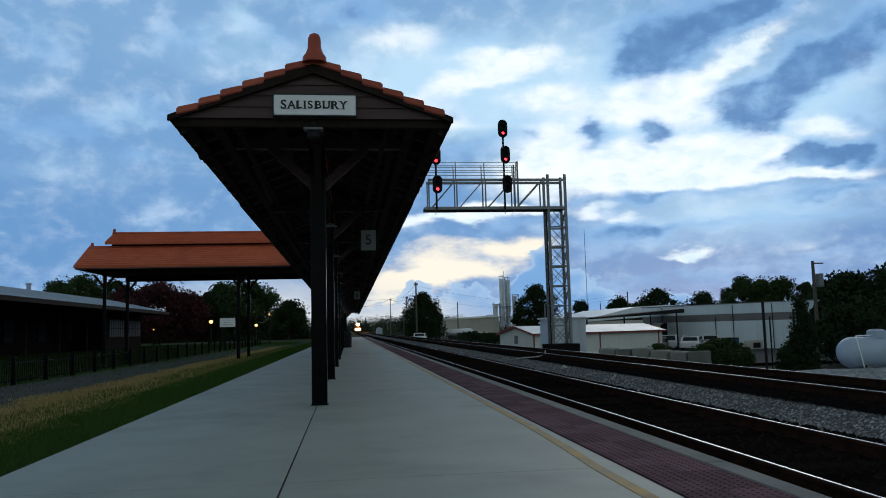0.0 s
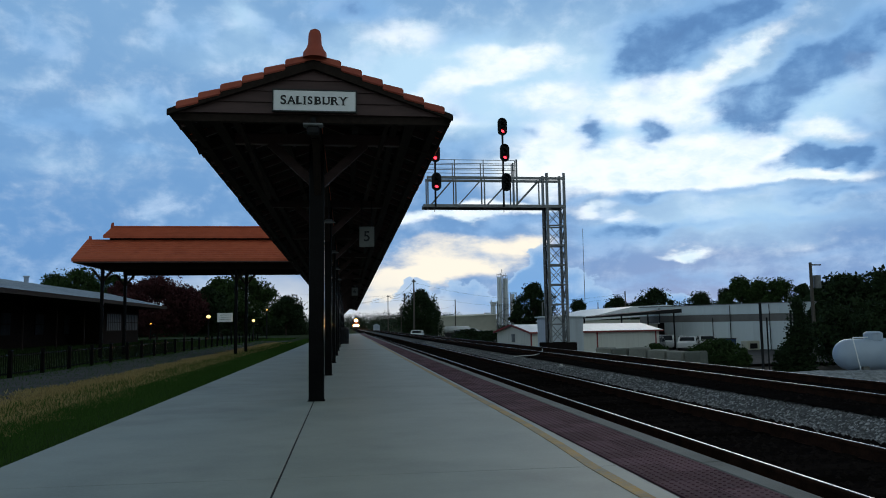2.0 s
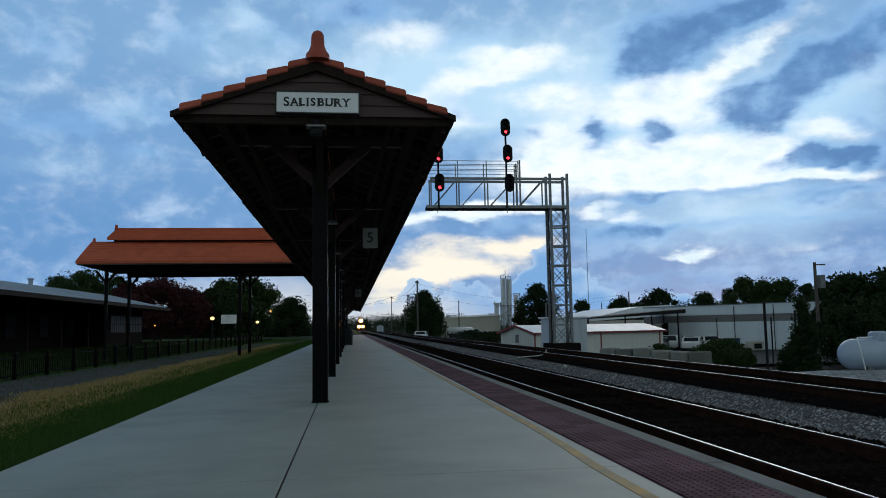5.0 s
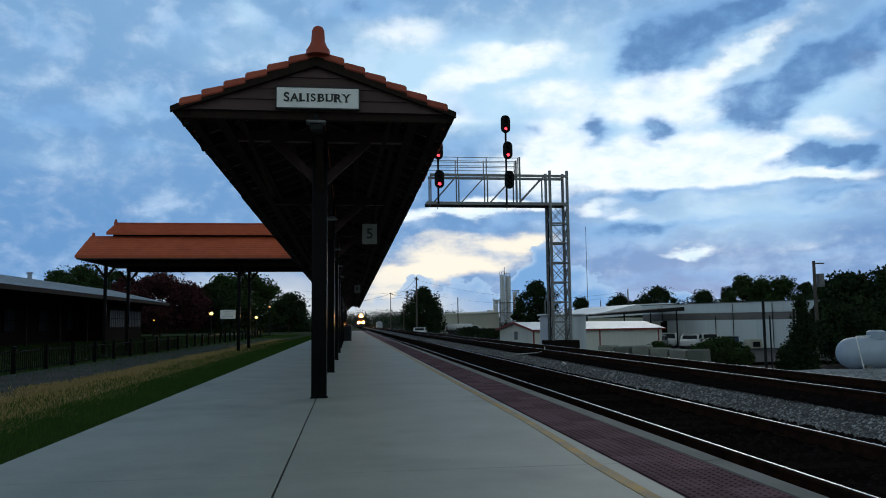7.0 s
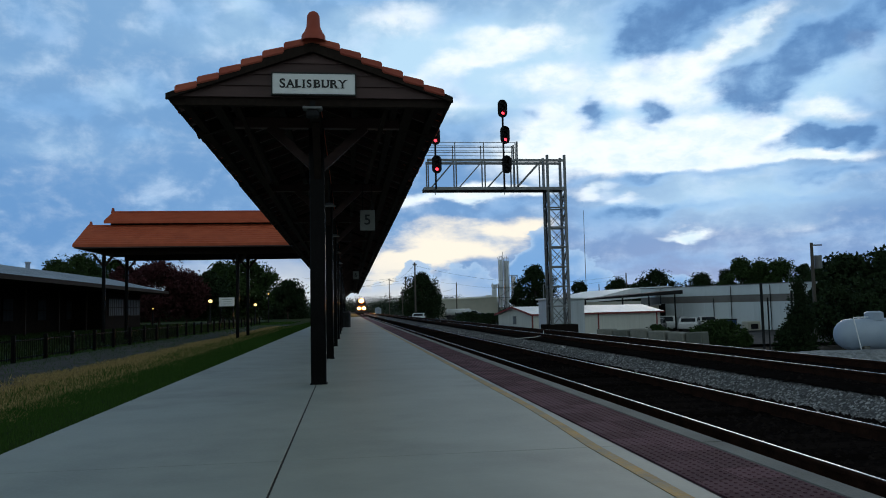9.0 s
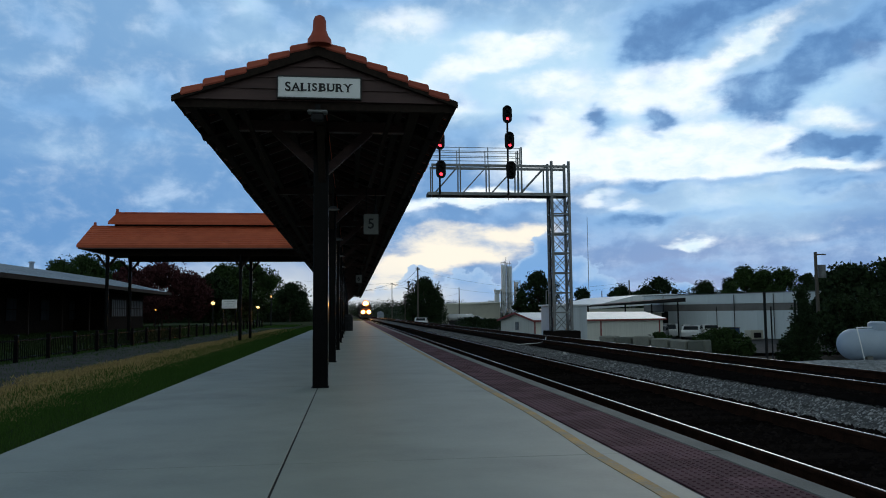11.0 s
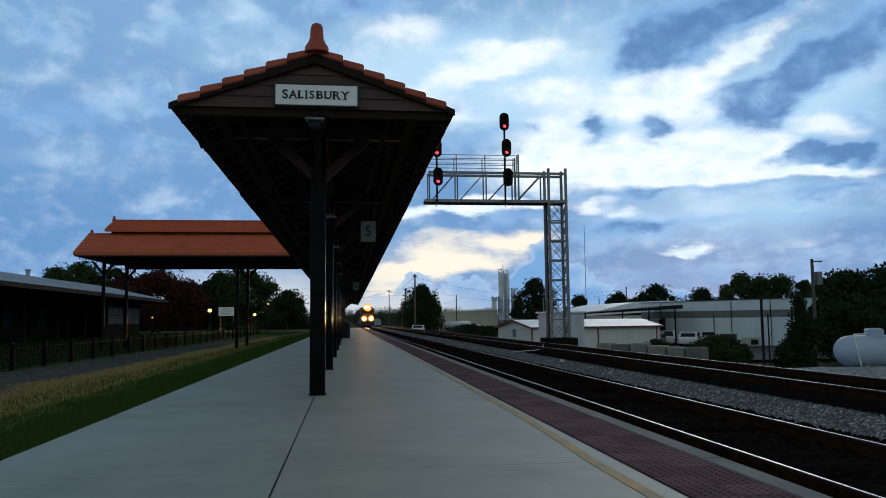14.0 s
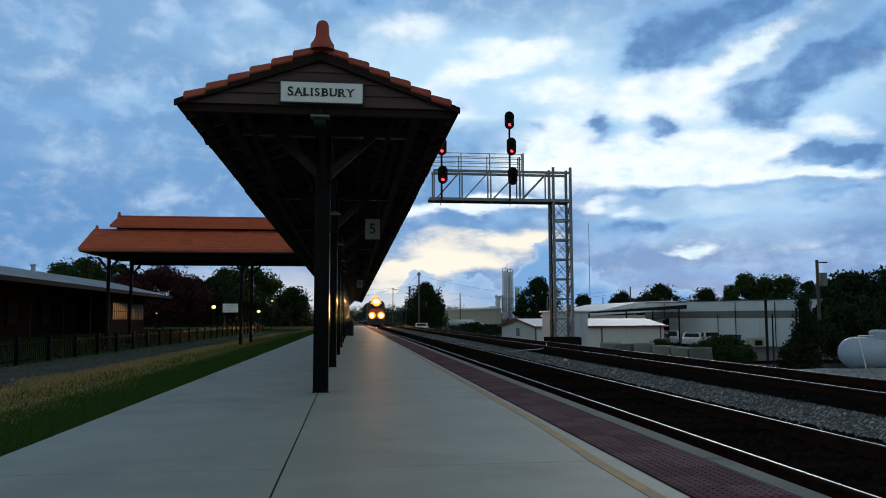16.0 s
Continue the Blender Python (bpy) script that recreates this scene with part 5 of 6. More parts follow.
loading_canopy()


def lpg_tank():
    s = thing("gas_tank", "large white horizontal gas tank with a top dome", "tank", (17.70, 26.2, -0.21), -4)
    bm = B()
    n, R, L = 28, 0.57, 5.0
    prof = [(0.0, 0.0)] + [(R * math.sin(a), R - R * math.cos(a)) for a in [math.pi / 2 * i / 7 for i in range(1, 8)]] + [(R, L - R)] + [(R * math.cos(a), L - R + R * math.sin(a)) for a in [math.pi / 2 * i / 7 for i in range(1, 7)]]
    rings = [[bm.verts.new((x, r * math.cos(6.2832 * i / n), r * math.sin(6.2832 * i / n))) for i in range(n)] for r, x in prof[1:]]
    for a, b in zip(rings, rings[1:]):
        for i in range(n):
            bm.faces.new((a[i], a[(i + 1) % n], b[(i + 1) % n], b[i]))
    tip = bm.verts.new((0, 0, 0))
    for i in range(n):
        bm.faces.new((tip, rings[0][(i + 1) % n], rings[0][i]))
    bm.faces.new(rings[-1])
    part("shell", bm, M_TANK, s, smooth=True)
    part("dome", rod(B(), (1.5, 0, 0.5), (1.5, 0, 0.76), 0.32, 0.32, 20), M_TANK, s)
    part("dome_lid", rod(B(), (1.5, 0, 0.76), (1.5, 0, 0.83), 0.33, 0.22, 20), M_TANK, s)
    for x in (0.9, 4.0):
        part("saddle", box(B(), x - 0.12, x + 0.12, -0.45, 0.45, -1.0, -0.42, 0.02), M_CONC2, s)
    pipe = B()
    for p, q in (((0.62, -0.62, -0.75), (0.45, -0.62, 0.1)), ((0.45, -0.62, 0.1), (0.42, -0.5, 0.62)), ((0.42, -0.5, 0.62), (1.25, -0.1, 0.62))):
        rod(pipe, p, q, 0.022, None, 6)
    part("pipe", pipe, M_SIGN, s, "thin pale supply pipe")


lpg_tank()


def gravel_heap():
    bm = B()
    bmesh.ops.create_grid(bm, x_segments=60, y_segments=20, size=1)
    for v in bm.verts:
        x, y = v.co.x, v.co.y
        h = (1 - y * y) * (0.6 + 0.4 * min(1, (x + 1) * 2.5)) * max(0, 1 - max(0, -0.8 - x) * 5)
        v.co = Vector((20.0 + 7 * x, 24.9 + 1.1 * y - 0.4 * x, -1.10 + 0.39 * h + 0.05 * noise.noise((x * 12, y * 6, 0))))
    tagged(part("gravel_heap", bm, M_PALEGRAV), "low heap of pale gravel below the tank", "gravel", kind="stuff")


M_PALEGRAV = material("pale_gravel", (0.15, 0.16, 0.17), (0.38, 0.40, 0.42), 6, 1.0, bump=0.5, fine=30, spec=0.05)
gravel_heap()


def utility_pole(x, y, z0, z1, r, arms=1, label="grey wooden utility pole with crossarm", transformer=False):
    s = thing("utility_pole", label, "utility pole", (x, y, z0), 68 if arms else 0, group="utility poles")
    h = z1 - z0
    part("pole", rod(B(), (0, 0, -0.3), (0, 0, h), r, r * 0.7), M_POLE, s)
    for k in range(arms):
        a = part("crossarm", box(B(), -1.1, 1.1, -0.08, 0.08, h - 0.5 - k * 0.9, h - 0.36 - k * 0.9), M_POLE, s)
        for dx in (-1.0, -0.5, 0.5, 1.0):
            part("insulator", rod(B(), (dx, 0, h - 0.36 - k * 0.9), (dx, 0, h - 0.16 - k * 0.9), 0.05), M_STEEL, a)
    if transformer:
        part("transformer", rod(B(), (0.5, 0, h - 2.1), (0.5, 0, h - 1.05), 0.3, 0.3, 14), M_STEEL, s)
        part("side_arm", box(B(), 0, 0.9, -0.05, 0.05, h - 0.25, h - 0.15), M_POLE, s)


utility_pole(37.5, 57.9, GZ, 5.76, 0.17, 0, "grey utility pole with a transformer can", True)
utility_pole(12.2, 139.6, GZ, 9.6, 0.19, 1)
utility_pole(14.2, 189.7, GZ, 9.2, 0.17, 2)
utility_pole(12.3, 230.2, GZ, 10.4, 0.16, 1)
utility_pole(23.9, 168.4, GZ, 6.8, 0.14, 0, "thin bare grey pole")
utility_pole(54.2, 144.5, GZ, 7.3, 0.17, 2)
utility_pole(45.6, 135.5, GZ, 4.9, 0.12, 0, "thin bare grey pole")
utility_pole(10.6, 150.0, GZ, 4.6, 0.15, 2, "short utility pole with two crossarms")
mast = thing("radio_mast", "thin tall radio mast on the skyline", "mast", (61.8, 194.0, GZ))
part("shaft", rod(B(), (0, 0, 0), (0, 0, 28.1), 0.09, 0.06, 6), M_STEEL, mast)
for name, x, y, z0, z1, r in (("metal_post", 16.1, 28.3, -1.2, 1.73, 0.055), ("metal_post", 16.35, 28.3, -1.2, 1.15, 0.03), ("metal_post", 23.0, 37.5, -1.8, 1.56, 0.05)):
    p = thing(name, "thin dark metal post in the yard", "post", (x, y, z0), group="yard posts")
    part("shaft", rod(B(), (0, 0, 0), (0, 0, z1 - z0), r), M_BLACK, p)
    part("cap", rod(B(), (0, 0, z1 - z0), (0, 0, z1 - z0 + 0.06), r * 1.4, r * 0.5), M_BLACK, p)
yl = thing("yard_lamp", "curved grey yard lamp behind the signal bridge", "street lamp", (19.0, 73.2, GZ))
part("pole", rod(B(), (0, 0, 0), (0, 0, 5.2), 0.08, 0.06), M_STEEL, yl)
part("arm", rod(B(), (0, 0, 5.2), (0.7, 0, 5.45), 0.05), M_STEEL, yl)
part("lamp_head", box(B(), 0.6, 1.1, -0.12, 0.12, 5.38, 5.52, 0.03), M_STEEL, yl)


def wires():
    w = thing("overhead_wires", "thin dark overhead wires between poles", "wires", (0, 0, 0))
    def span(p, q, sag):
        bm = B()
        p, q = Vector(p), Vector(q)
        pts = [p.lerp(q, i / 10) - Vector((0, 0, sag * 4 * (i / 10) * (1 - i / 10))) for i in range(11)]
        for a, b in zip(pts, pts[1:]):
            rod(bm, a, b, 0.013, None, 4)
        part("wire", bm, M_BLACK, w)
    for dy in (-0.9, 0.0, 0.9):
        span((12.2, 139.6 + dy, 9.3), (12.3, 230.2 + dy, 10.1), 1.2)
        span((12.3, 230.2 + dy, 10.1), (-6, 300 + dy, 11.0), 1.5)
        span((14.2, 189.7 + dy, 8.9), (12.3, 230.2 + dy, 10.1), 0.8)
    span((12.2, 139.6, 9.0), (54.2, 144.5, 6.9), 2.2)
    span((12.2, 139.6, 7.2), (-9, 150, 7.6), 0.8)
    span((12.2, 139.6, 6.2), (-9, 160, 6.6), 0.8)
    span((10.6, 150.0, 4.2), (23.9, 168.4, 5.6), 0.7)
    span((23.9, 168.4, 6.4), (54.2, 144.5, 6.4), 1.6)
    span((12.2, 139.6, 8.2), (23.9, 168.4, 6.6), 0.8)


wires()


def silo_plant():
    s = thing("silo_plant", "grey concrete-mixing silos and towers on the skyline", "silos", (36.0, 188.0, GZ))
    for x, r, z1 in ((1.95, 0.60, 15.0), (3.35, 0.60, 14.7)):
        a = part("silo", rod(B(), (x, 0, 4.0), (x, 0, z1), r, r, 18), M_SILO, s)
        part("cone", rod(B(), (x, 0, 2.4), (x, 0, 4.0), 0.2, r, 18), M_SILO, a)
        part("top_rail", rod(B(), (x, 0, z1 + 0.7), (x, 0, z1 + 0.75), r, r, 18), M_STEEL, a)
        for dx in (-0.6, 0.6):
            part("rail_post", rod(B(), (x + dx, 0, z1), (x + dx, 0, z1 + 0.8), 0.05), M_STEEL, a)
    for x, w, z1 in ((5.2, 0.34, 10.8), (0.2, 0.5, 7.6), (-1.3, 0.7, 6.2), (6.2, 0.5, 7.4)):
        part("tower", box(B(), x - w, x + w, -0.8, 0.8, 0, z1, 0.05), M_SILO, s)
    for x in (4.45, 5.95):
        part("tower_leg", bar(B(), (x, -0.9, 0), (x, -0.9, 11.1), 0.14), M_STEEL, s)
    for k in range(5):
        part("tower_brace", bar(B(), (4.45, -0.9, 1.0 + 2.0 * k), (5.95, -0.9, 3.0 + 2.0 * k), 0.1), M_STEEL, s)
        part("tower_deck", box(B(), 4.3, 6.1, -1.0, 0.9, 3.0 + 2.0 * k, 3.08 + 2.0 * k), M_STEEL, s)
    for z in (3.0, 5.5, 8.0):
        part("platform_deck", box(B(), 1.0, 5.0, -1.2, 1.2, z, z + 0.12), M_STEEL, s)
    for x in (1.1, 4.9):
        part("leg", box(B(), x - 0.12, x + 0.12, -0.9, -0.7, 0, 9), M_STEEL, s)
    for k in range(7):
        part("vent_spike", rod(B(), (1.45 + 0.42 * k, 0.2, 14.4), (1.45 + 0.42 * k, 0.2, 15.5 + 0.25 * (k % 3)), 0.05), M_STEEL, s)
    for x in (1.5, 2.0, 3.3, 3.9):
        part("riser_pipe", rod(B(), (x, -0.85, 3.0), (x, -0.85, 14.6), 0.09), M_SILO, s)
    part("pole", rod(B(), (2.6, 0, 15.0), (2.6, 0, 17.0), 0.06), M_STEEL, s)
    for k in range(9):
        part("ladder_rung", box(B(), 2.55, 2.85, -0.85, -0.8, 4.4 + 1.1 * k, 4.46 + 1.1 * k), M_STEEL, s)
    for x in (2.5, 2.9):
        part("ladder_rail", box(B(), x - 0.04, x + 0.04, -0.85, -0.78, 2.5, 14.6), M_STEEL, s)
    for x0, x1, z0, z1 in ((1.1, 4.9, 0.2, 3.0), (4.9, 1.1, 3.1, 5.5), (1.1, 4.9, 5.6, 8.0)):
        part("frame_brace", bar(B(), (x0, -0.8, z0), (x1, -0.8, z1), 0.14), M_STEEL, s)
    for x, z0, z1, r in ((5.0, 2.0, 8.9, 0.12), (6.1, 3.0, 10.4, 0.1), (-0.4, 3.0, 9.2, 0.12), (-1.9, 0.0, 5.2, 0.5), (-2.9, 0.0, 4.4, 0.45)):
        part("duct", rod(B(), (x, -0.95, z0), (x, -0.95, z1), r, None, 10), M_SILO, s)
    part("hopper", rod(B(), (0.2, -0.2, 7.0), (0.2, -0.2, 8.8), 0.3, 0.9, 12), M_SILO, s)


silo_plant()


def beige_hall():
    s = thing("beige_hall", "long low beige industrial hall", "building", (20.0, 169.0, GZ), 4)
    part("wall", box(B(), 0, 13.5, 0, 0.3, 0, 4.9), M_BEIGE, s)
    bm = B()
    v = [bm.verts.new(p) for p in ((-0.2, -0.2, 4.9), (13.7, -0.2, 5.5), (13.7, 14, 5.9), (-0.2, 14, 5.3))] + [bm.verts.new(p) for p in ((-0.2, -0.2, 4.7), (13.7, -0.2, 5.3), (13.7, 14, 5.7), (-0.2, 14, 5.1))]
    for f in ((0, 1, 2, 3), (7, 6, 5, 4), (0, 4, 5, 1), (1, 5, 6, 2), (2, 6, 7, 3), (3, 7, 4, 0)):
        bm.faces.new([v[i] for i in f])
    part("roof", bm, M_BEIGE, s)
    part("gable", box(B(), 0, 13.5, 0.05, 0.25, 4.9, 5.25), M_BEIGE, s)


beige_hall()


def car(x, y, z, rz, mat, label, tall=0.0, long=4.4):
    c = thing("parked_car", label, "car", (x, y, z), rz, group="parked vehicles")
    L, W = long, 1.8
    out = [(-L / 2, 0.3), (-L / 2, 0.75), (-L / 2 + 0.15, 0.88), (-L * 0.24, 0.95), (-L * 0.12, 1.38 + tall), (L * 0.22, 1.42 + tall), (L * 0.40, 0.98 + tall * 0.6), (L / 2, 0.9), (L / 2, 0.3)]
    bm = prism(B(), out, -W / 2, W / 2)
    bmesh.ops.bevel(bm, geom=bm.edges[:], offset=0.06, segments=2, affect="EDGES")
    part("body", bm, mat, c)
    for sg in (-1, 1):
        part("side_glass", prism(B(), [(-L * 0.21, 0.98), (-L * 0.11, 1.30 + tall), (L * 0.20, 1.34 + tall), (L * 0.33, 1.0 + tall * 0.4)], sg * (W / 2 + 0.002), sg * (W / 2 + 0.012)), M_GLASS, c)
        for fx in (-0.31, 0.31):
            w = part("wheel", rod(B(), (fx * L, sg * (W / 2 - 0.2), 0.32), (fx * L, sg * (W / 2 + 0.02), 0.32), 0.32, None, 16), M_TYRE, c)
            part("rim", rod(B(), (fx * L, sg * (W / 2 + 0.02), 0.32), (fx * L, sg * (W / 2 + 0.03), 0.32), 0.19, None, 10), M_STEEL, w)
    bm = B()
    v = [bm.verts.new(p) for p in ((-L * 0.235, -0.75, 0.97), (-L * 0.235, 0.75, 0.97), (-L * 0.13, 0.68, 1.34 + tall), (-L * 0.13, -0.68, 1.34 + tall))]
    bm.faces.new(v)
    r = bmesh.ops.extrude_face_region(bm, geom=bm.faces[:])
    bmesh.ops.translate(bm, verts=[q for q in r["geom"] if isinstance(q, bmesh.types.BMVert)], vec=(-0.03, 0, 0.012))
    part("windscreen", bm, M_GLASS, c)


car(32.6, 78.6, -1.86, 66, M_CARW, "white parked pickup in the yard")
car(38.2, 88.0, -1.86, 70, M_CARR, "red parked car in the yard")
car(35.6, 77.2, -1.86, 62, M_CARW, "white parked car beside the warehouse")
car(38.9, 84.5, -1.86, 72, M_CARW, "white parked estate car beside the warehouse")
car(34.9, 81.2, -1.86, 66, M_CARW, "white parked van beside the warehouse", 0.15)
car(39.9, 81.6, -1.86, 70, M_CARW, "white parked car in the yard")
car(31.2, 75.5, -1.86, 60, M_CARD, "dark parked car beside the blocks")
car(10.9, 119.5, -1.0, 80, M_CARW, "white car on the road beside the track")
tk = thing("tanker_trailer", "white parked tanker trailer beside the beige hall", "trailer", (21.4, 148.5, -1.14), 4, group="parked vehicles")
part("tank", rod(rod(rod(B(), (-2.2, 0, 1.45), (2.2, 0, 1.45), 0.62, None, 18), (2.2, 0, 1.45), (2.6, 0, 1.4), 0.62, 0.3, 18), (-2.6, 0, 1.4), (-2.2, 0, 1.45), 0.3, 0.62, 18), M_CARW, tk, smooth=True)
part("chassis", box(B(), -2.5, 2.6, -0.5, 0.5, 0.55, 0.8), M_BLACK, tk)
for wx in (-1.9, -1.0, 1.9):
    part("wheel", rod(B(), (wx, -0.6, 0.45), (wx, 0.6, 0.45), 0.45, None, 14), M_TYRE, tk)
car(24.0, 152.0, -1.16, 5, M_CARW, "white parked lorry beside the railway", 0.3, 5.5)
car(13.6, 90.0, -1.1, 70, M_CARD, "dark parked pickup near the shed", 0.2, 5.2)
car(16.6, 100.0, -1.12, 60, M_CARD, "dark parked car near the shed", 0.1)
profile("yard", [(20.5, -1.95), (24, -1.85), (60, -1.88)], 50, 110, M_PATH, "grey asphalt yard in front of the warehouse", "yard")
profile("side_road", [(9.9, -0.35), (10.5, -0.9), (14, -1.1), (26, -1.2), (28, -2.05)], 76, 240, M_PATH, "grey road beside the railway", "road")


def bin_and_unit():
    b = thing("blue_bin", "dark blue waste bin against the warehouse", "bin", (37.2, 71.5, -1.86), 20)
    part("body", box(B(), -0.5, 0.5, -0.5, 0.5, 0.05, 1.2, 0.05), material("blue_plastic", (0.02, 0.06, 0.16), (0.03, 0.08, 0.2), 2, 0.5), b)
    part("lid", box(B(), -0.54, 0.54, -0.54, 0.54, 1.2, 1.3, 0.04), M_BLACK, b)
    u = thing("cooling_unit", "beige cooling unit against the warehouse", "machine", (39.6, 71.8, -1.86), 20)
    part("case", box(B(), -0.9, 0.9, -0.4, 0.4, 0.1, 1.0, 0.04), M_BEIGE, u)
    part("grille", box(B(), -0.5, 0.5, -0.44, -0.41, 0.25, 0.75), M_BLACK, u)


bin_and_unit()


def skyline_woods():
    """Far woods that close the horizon all round."""
    rnd = random.Random(77)
    vs, fs = [], []
    for k in range(700):
        a = rnd.uniform(0, 6.283)
        d = rnd.uniform(330, 460)
        x, y = d * math.sin(a), d * math.cos(a)
        if abs(x - 4) < 12 and y > 0:
            continue
        h = rnd.uniform(4, 7.5) * (1.6 if y < 0 or x < 0 else 1.0)
        leaf_cloud(vs, fs, rnd, (x, y, GZ + h * 0.45), (rnd.uniform(6, 12), rnd.uniform(6, 12), h * 0.6), 220, 0.7)
    me = bpy.data.meshes.new("distant_woods")
    me.from_pydata(vs, [], fs)
    me.materials.append(M_FARGREEN)
    tagged(new("distant_woods", me), "dark distant woods along the horizon", "woods", kind="stuff")


skyline_woods()


def line_end_woods():
    rnd = random.Random(78)
    vs, fs = [], []
    for k in range(130):
        x, h = rnd.uniform(-90, 95), rnd.uniform(9, 15)
        leaf_cloud(vs, fs, rnd, (x, rnd.uniform(635, 680), GZ + h * 0.45), (rnd.uniform(5, 9), 6, h * 0.6), 420, 0.55)
    me = bpy.data.meshes.new("line_end_woods")
    me.from_pydata(vs, [], fs)
    me.materials.append(M_FARGREEN)
    tagged(new("line_end_woods", me), "dark distant woods at the end of the line", "woods", kind="stuff")


line_end_woods()
far_hut = thing("trackside_hut", "small pale trackside hut far down the line", "hut", (9.6, 250.0, -0.6))
part("body", box(B(), -1.0, 1.0, -1, 1, 0, 2.0, 0.03), M_ROOFMET, far_hut)
part("roof", prism(B(), [(-1.2, 2.0), (0, 2.6), (1.2, 2.0)], -1.2, 1.2), M_ROOFMET, far_hut)
debris = thing("bent_pipe", "pale bent pipe lying between the tracks", "debris", (7.0, 29.1, -0.17))
part("pipe", rod(rod(rod(B(), (-0.75, -0.6, 0.03), (0.1, -0.2, 0.05), 0.016), (0.1, -0.2, 0.05), (0.62, 0.5, 0.10), 0.016), (0.62, 0.5, 0.10), (0.66, 0.6, 0.26), 0.016), M_PIPE, debris)

scrap = thing("paper_scrap", "crumpled white paper scrap on the ballast", "litter", (6.45, 22.75, -0.245))
crumple = B()
bmesh.ops.create_icosphere(crumple, subdivisions=2, radius=0.09)
for v in crumple.verts:
    v.co *= 0.7 + 0.6 * noise.noise(v.co * 14)
    v.co.z = 0.05 + v.co.z * 0.6
part("sheet", crumple, M_PIPE, scrap)


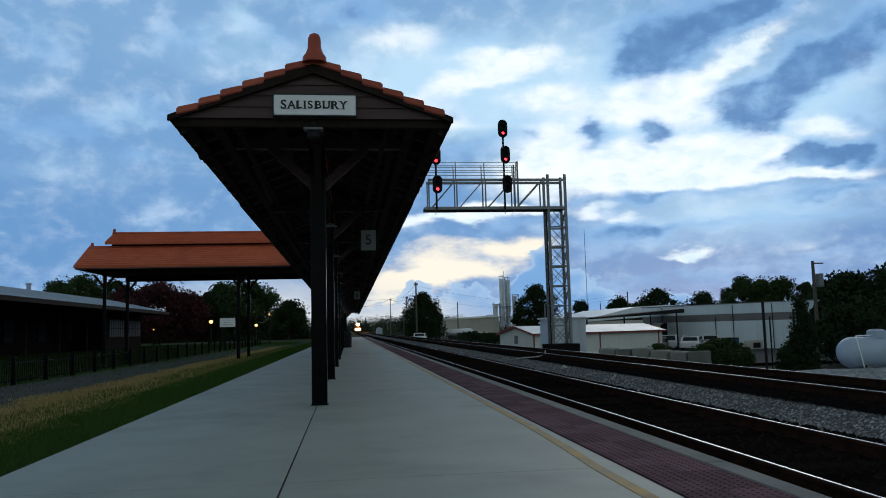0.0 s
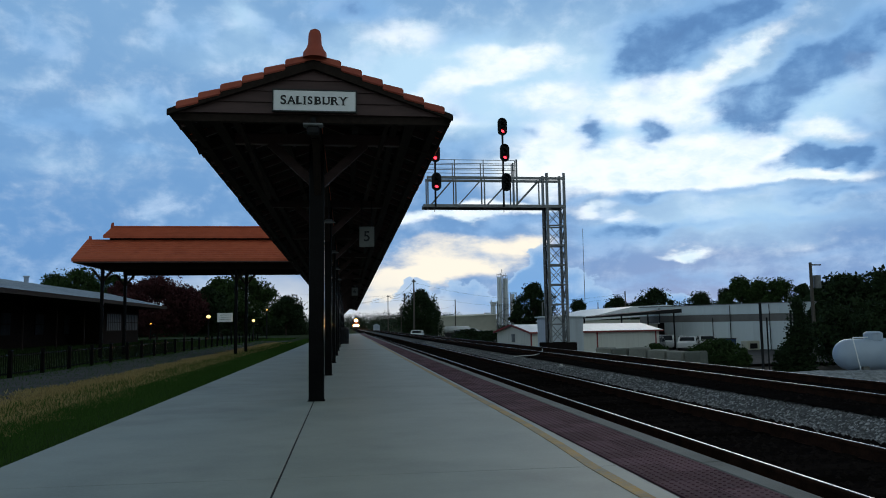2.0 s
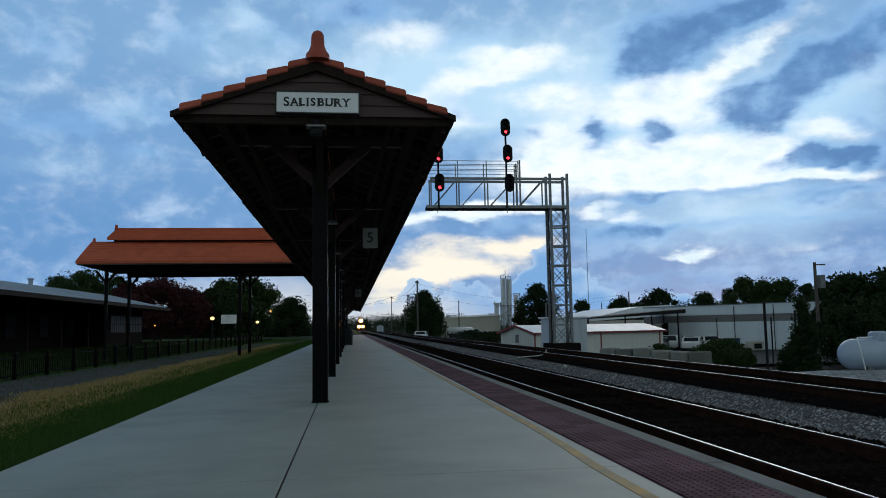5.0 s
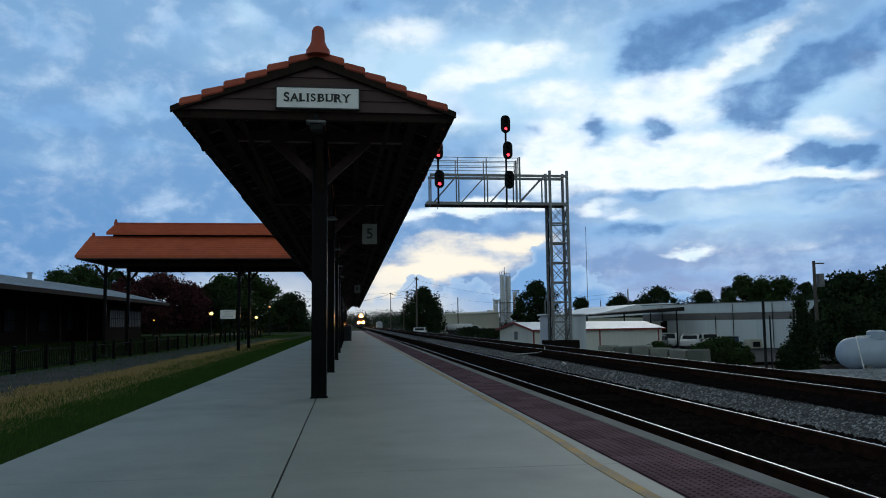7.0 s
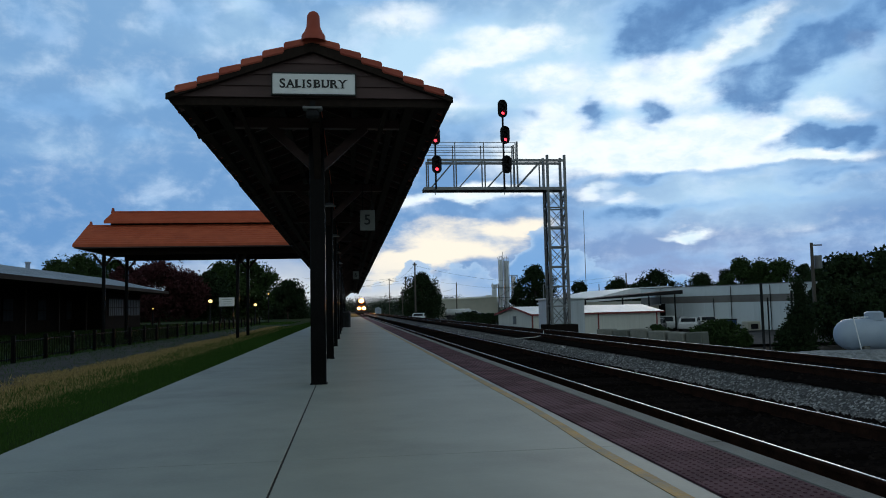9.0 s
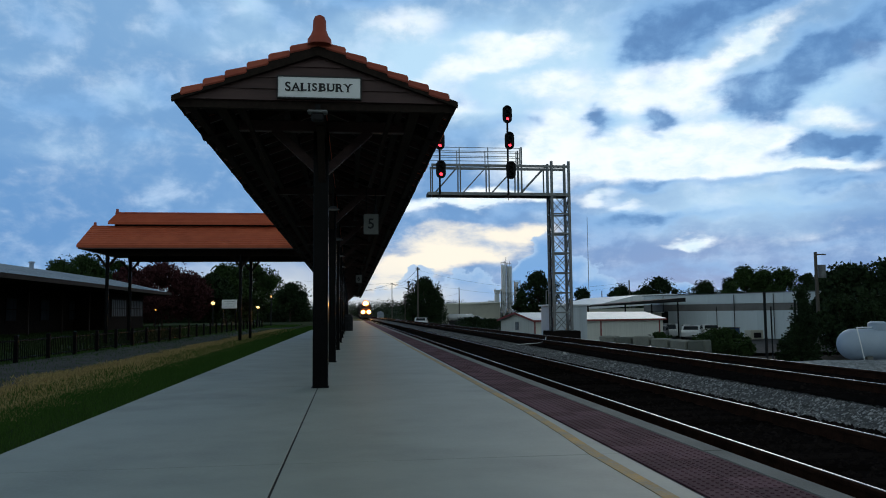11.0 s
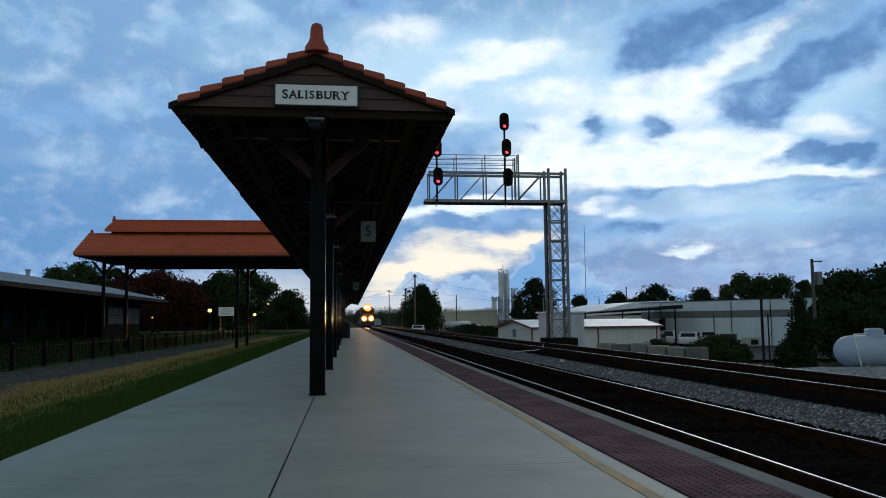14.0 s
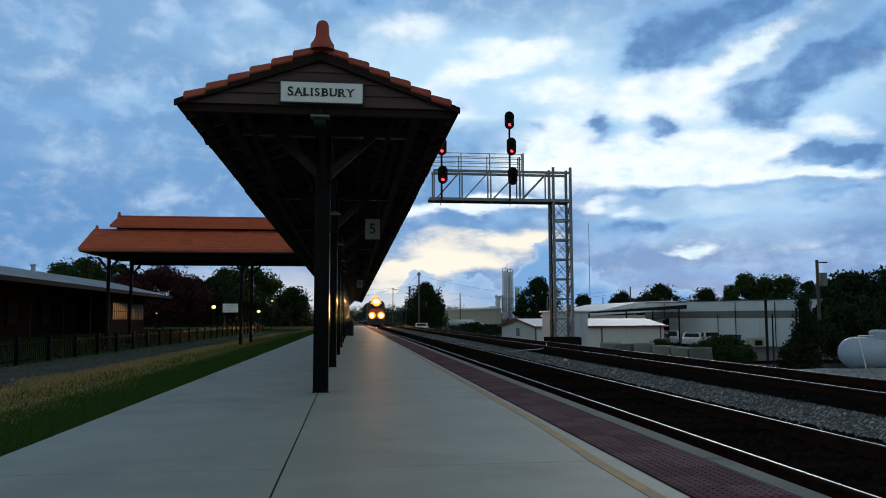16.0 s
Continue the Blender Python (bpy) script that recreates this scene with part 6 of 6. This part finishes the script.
# ---- the train ----
def locomotive():
    t = thing("locomotive", "dark diesel locomotive with glowing headlights coming along the track", "locomotive", (T1, 400, RAIL_Z))
    # its front faces -y
    body = prism(B(), [(-1.5, 1.35), (1.5, 1.35), (1.5, 3.9), (1.15, 4.45), (-1.15, 4.45), (-1.5, 3.9)], 2.3, 5.6)
    cab = part("cab", body, M_LOCO, t)
    nose = B()
    prism(nose, [(-1.25, 1.35), (1.25, 1.35), (1.25, 2.75), (0.95, 3.05), (-0.95, 3.05), (-1.25, 2.75)], 0.75, 2.3)
    bmesh.ops.bevel(nose, geom=nose.edges[:], offset=0.12, segments=2, affect="EDGES")
    part("nose", nose, M_LOCOR, t, "dull orange nose")
    part("hood", prism(B(), [(-0.95, 1.35), (0.95, 1.35), (0.95, 4.1), (0.75, 4.35), (-0.75, 4.35), (-0.95, 4.1)], 5.6, 19.5), M_LOCO, t)
    part("radiator", prism(B(), [(-1.45, 3.3), (1.45, 3.3), (1.5, 4.3), (-1.5, 4.3)], 15.5, 19.0), M_LOCO, t)
    part("walkway", box(B(), -1.5, 1.5, 0.3, 20.6, 1.15, 1.35, 0.03), M_LOCO, t)
    part("fuel_tank", box(B(), -1.3, 1.3, 8, 13, 0.35, 1.15, 0.1), M_LOCO, t)
    pl = B()
    prism(pl, [(-1.5, 0.25), (1.5, 0.25), (1.5, 1.15), (-1.5, 1.15)], 0.15, 0.4)
    part("pilot", pl, M_LOCO, t)
    part("coupler", box(B(), -0.15, 0.15, -0.5, 0.2, 0.75, 1.05, 0.04), M_RUST, t)
    for x in (-1.0, 0.04):
        part("windscreen", box(B(), x, x + 0.96, 2.27, 2.297, 3.15, 3.8, 0.01), M_GLASS, cab)
    part("number_board", box(B(), -1.0, -0.45, 2.26, 2.297, 3.95, 4.2), M_SIGN, cab)
    part("number_board", box(B(), 0.45, 1.0, 2.26, 2.297, 3.95, 4.2), M_SIGN, cab)
    hb = part("headlight_box", rod(B(), (0, 2.124, 4.40), (0, 2.297, 4.40), 0.44, 0.5, 20), M_LOCO, t)
    # oversized glowing disc, added as the headlight's orange halo
    part("headlight_halo", rod(B(), (0, 2.112, 4.40), (0, 2.122, 4.40), 0.85, None, 24), M_GLOW, hb, "added orange disc for the halo round the lamp")
    for x in (-0.17, 0.17):
        part("headlight", rod(B(), (x, 2.10, 4.40), (x, 2.118, 4.40), 0.16, None, 16), M_HEAD, hb, "glowing headlight lens")
    for x in (-0.78, 0.78):
        d = part("ditch_light_box", box(B(), x - 0.2, x + 0.2, 0.12, 0.3, 1.68, 2.08, 0.02), M_LOCO, t)
        # the same added halo disc, wider than the ditch light's housing
        part("ditch_halo", rod(B(), (x, 0.112, 1.88), (x, 0.122, 1.88), 0.62, None, 20), M_GLOW, d, "added orange disc for the halo round the lamp")
        part("ditch_light", rod(B(), (x, 0.10, 1.88), (x, 0.118, 1.88), 0.16, None, 16), M_DITCH, d, "glowing ditch light lens")
    for s in (-1, 1):
        for k in range(9):
            y = 0.6 + 2.3 * k
            part("handrail_post", rod(B(), (s * 1.45, y, 1.35), (s * 1.45, y, 2.35), 0.02, None, 6), M_STEEL, t)
        part("handrail", rod(B(), (s * 1.45, 6.0, 2.35), (s * 1.45, 20, 2.35), 0.02, None, 6), M_STEEL, t)
        part("front_rail", rod(B(), (s * 1.45, 0.5, 2.35), (s * 0.4, 0.5, 2.35), 0.02, None, 6), M_STEEL, t)
    for y in (3.6, 16.6):
        bg = part("bogie", box(B(), -1.15, 1.15, y - 2.2, y + 2.2, 0.45, 0.85, 0.05), M_LOCO, t)
        for dy in (-1.7, 0, 1.7):
            part("wheelset", rod(B(), (-0.82, y + dy, 0.51), (0.82, y + dy, 0.51), 0.5, None, 18), M_RUST, bg)
    return t


def wagon(k):
    t = thing("freight_wagon", "dark covered freight wagon behind the locomotive", "wagon", (T1, 422 + 17.5 * k, RAIL_Z), group="freight wagons")
    part("body", box(B(), -1.45, 1.45, 0.4, 16.8, 1.1, 4.4, 0.06), M_LOCO, t)
    part("roof", prism(B(), [(-1.5, 4.4), (1.5, 4.4), (0.8, 4.62), (-0.8, 4.62)], 0.4, 16.8), M_LOCO, t)
    for i in range(12):
        for s in (-1, 1):
            part("rib", box(B(), *sorted((s * 1.45, s * 1.53)), 0.9 + 1.4 * i, 1.0 + 1.4 * i, 1.15, 4.35), M_LOCO, t)
    part("underframe", box(B(), -1.2, 1.2, -0.1, 17.3, 0.85, 1.1), M_LOCO, t)
    for y in (2.6, 14.4):
        bg = part("bogie", box(B(), -1.1, 1.1, y - 1.3, y + 1.3, 0.4, 0.8, 0.04), M_LOCO, t)
        for dy in (-0.9, 0.9):
            part("wheelset", rod(B(), (-0.82, y + dy, 0.45), (0.82, y + dy, 0.45), 0.44, None, 16), M_RUST, bg)
    return t


LOCO = locomotive()
WAGONS = [wagon(k) for k in range(3)]


def motions():
    """The train rolls in along the near track at an even pace."""
    run = ((0, 396.0), (4, 336.0), (8, 272.0), (12, 205.0), (14, 170.5), (16, 135.0))
    walk(LOCO, [(t, pose(T1, y, RAIL_Z)) for t, y in run])
    for k, w in enumerate(WAGONS):
        walk(w, [(t, pose(T1, y + 21.6 + 17.5 * k, RAIL_Z)) for t, y in run])


motions()
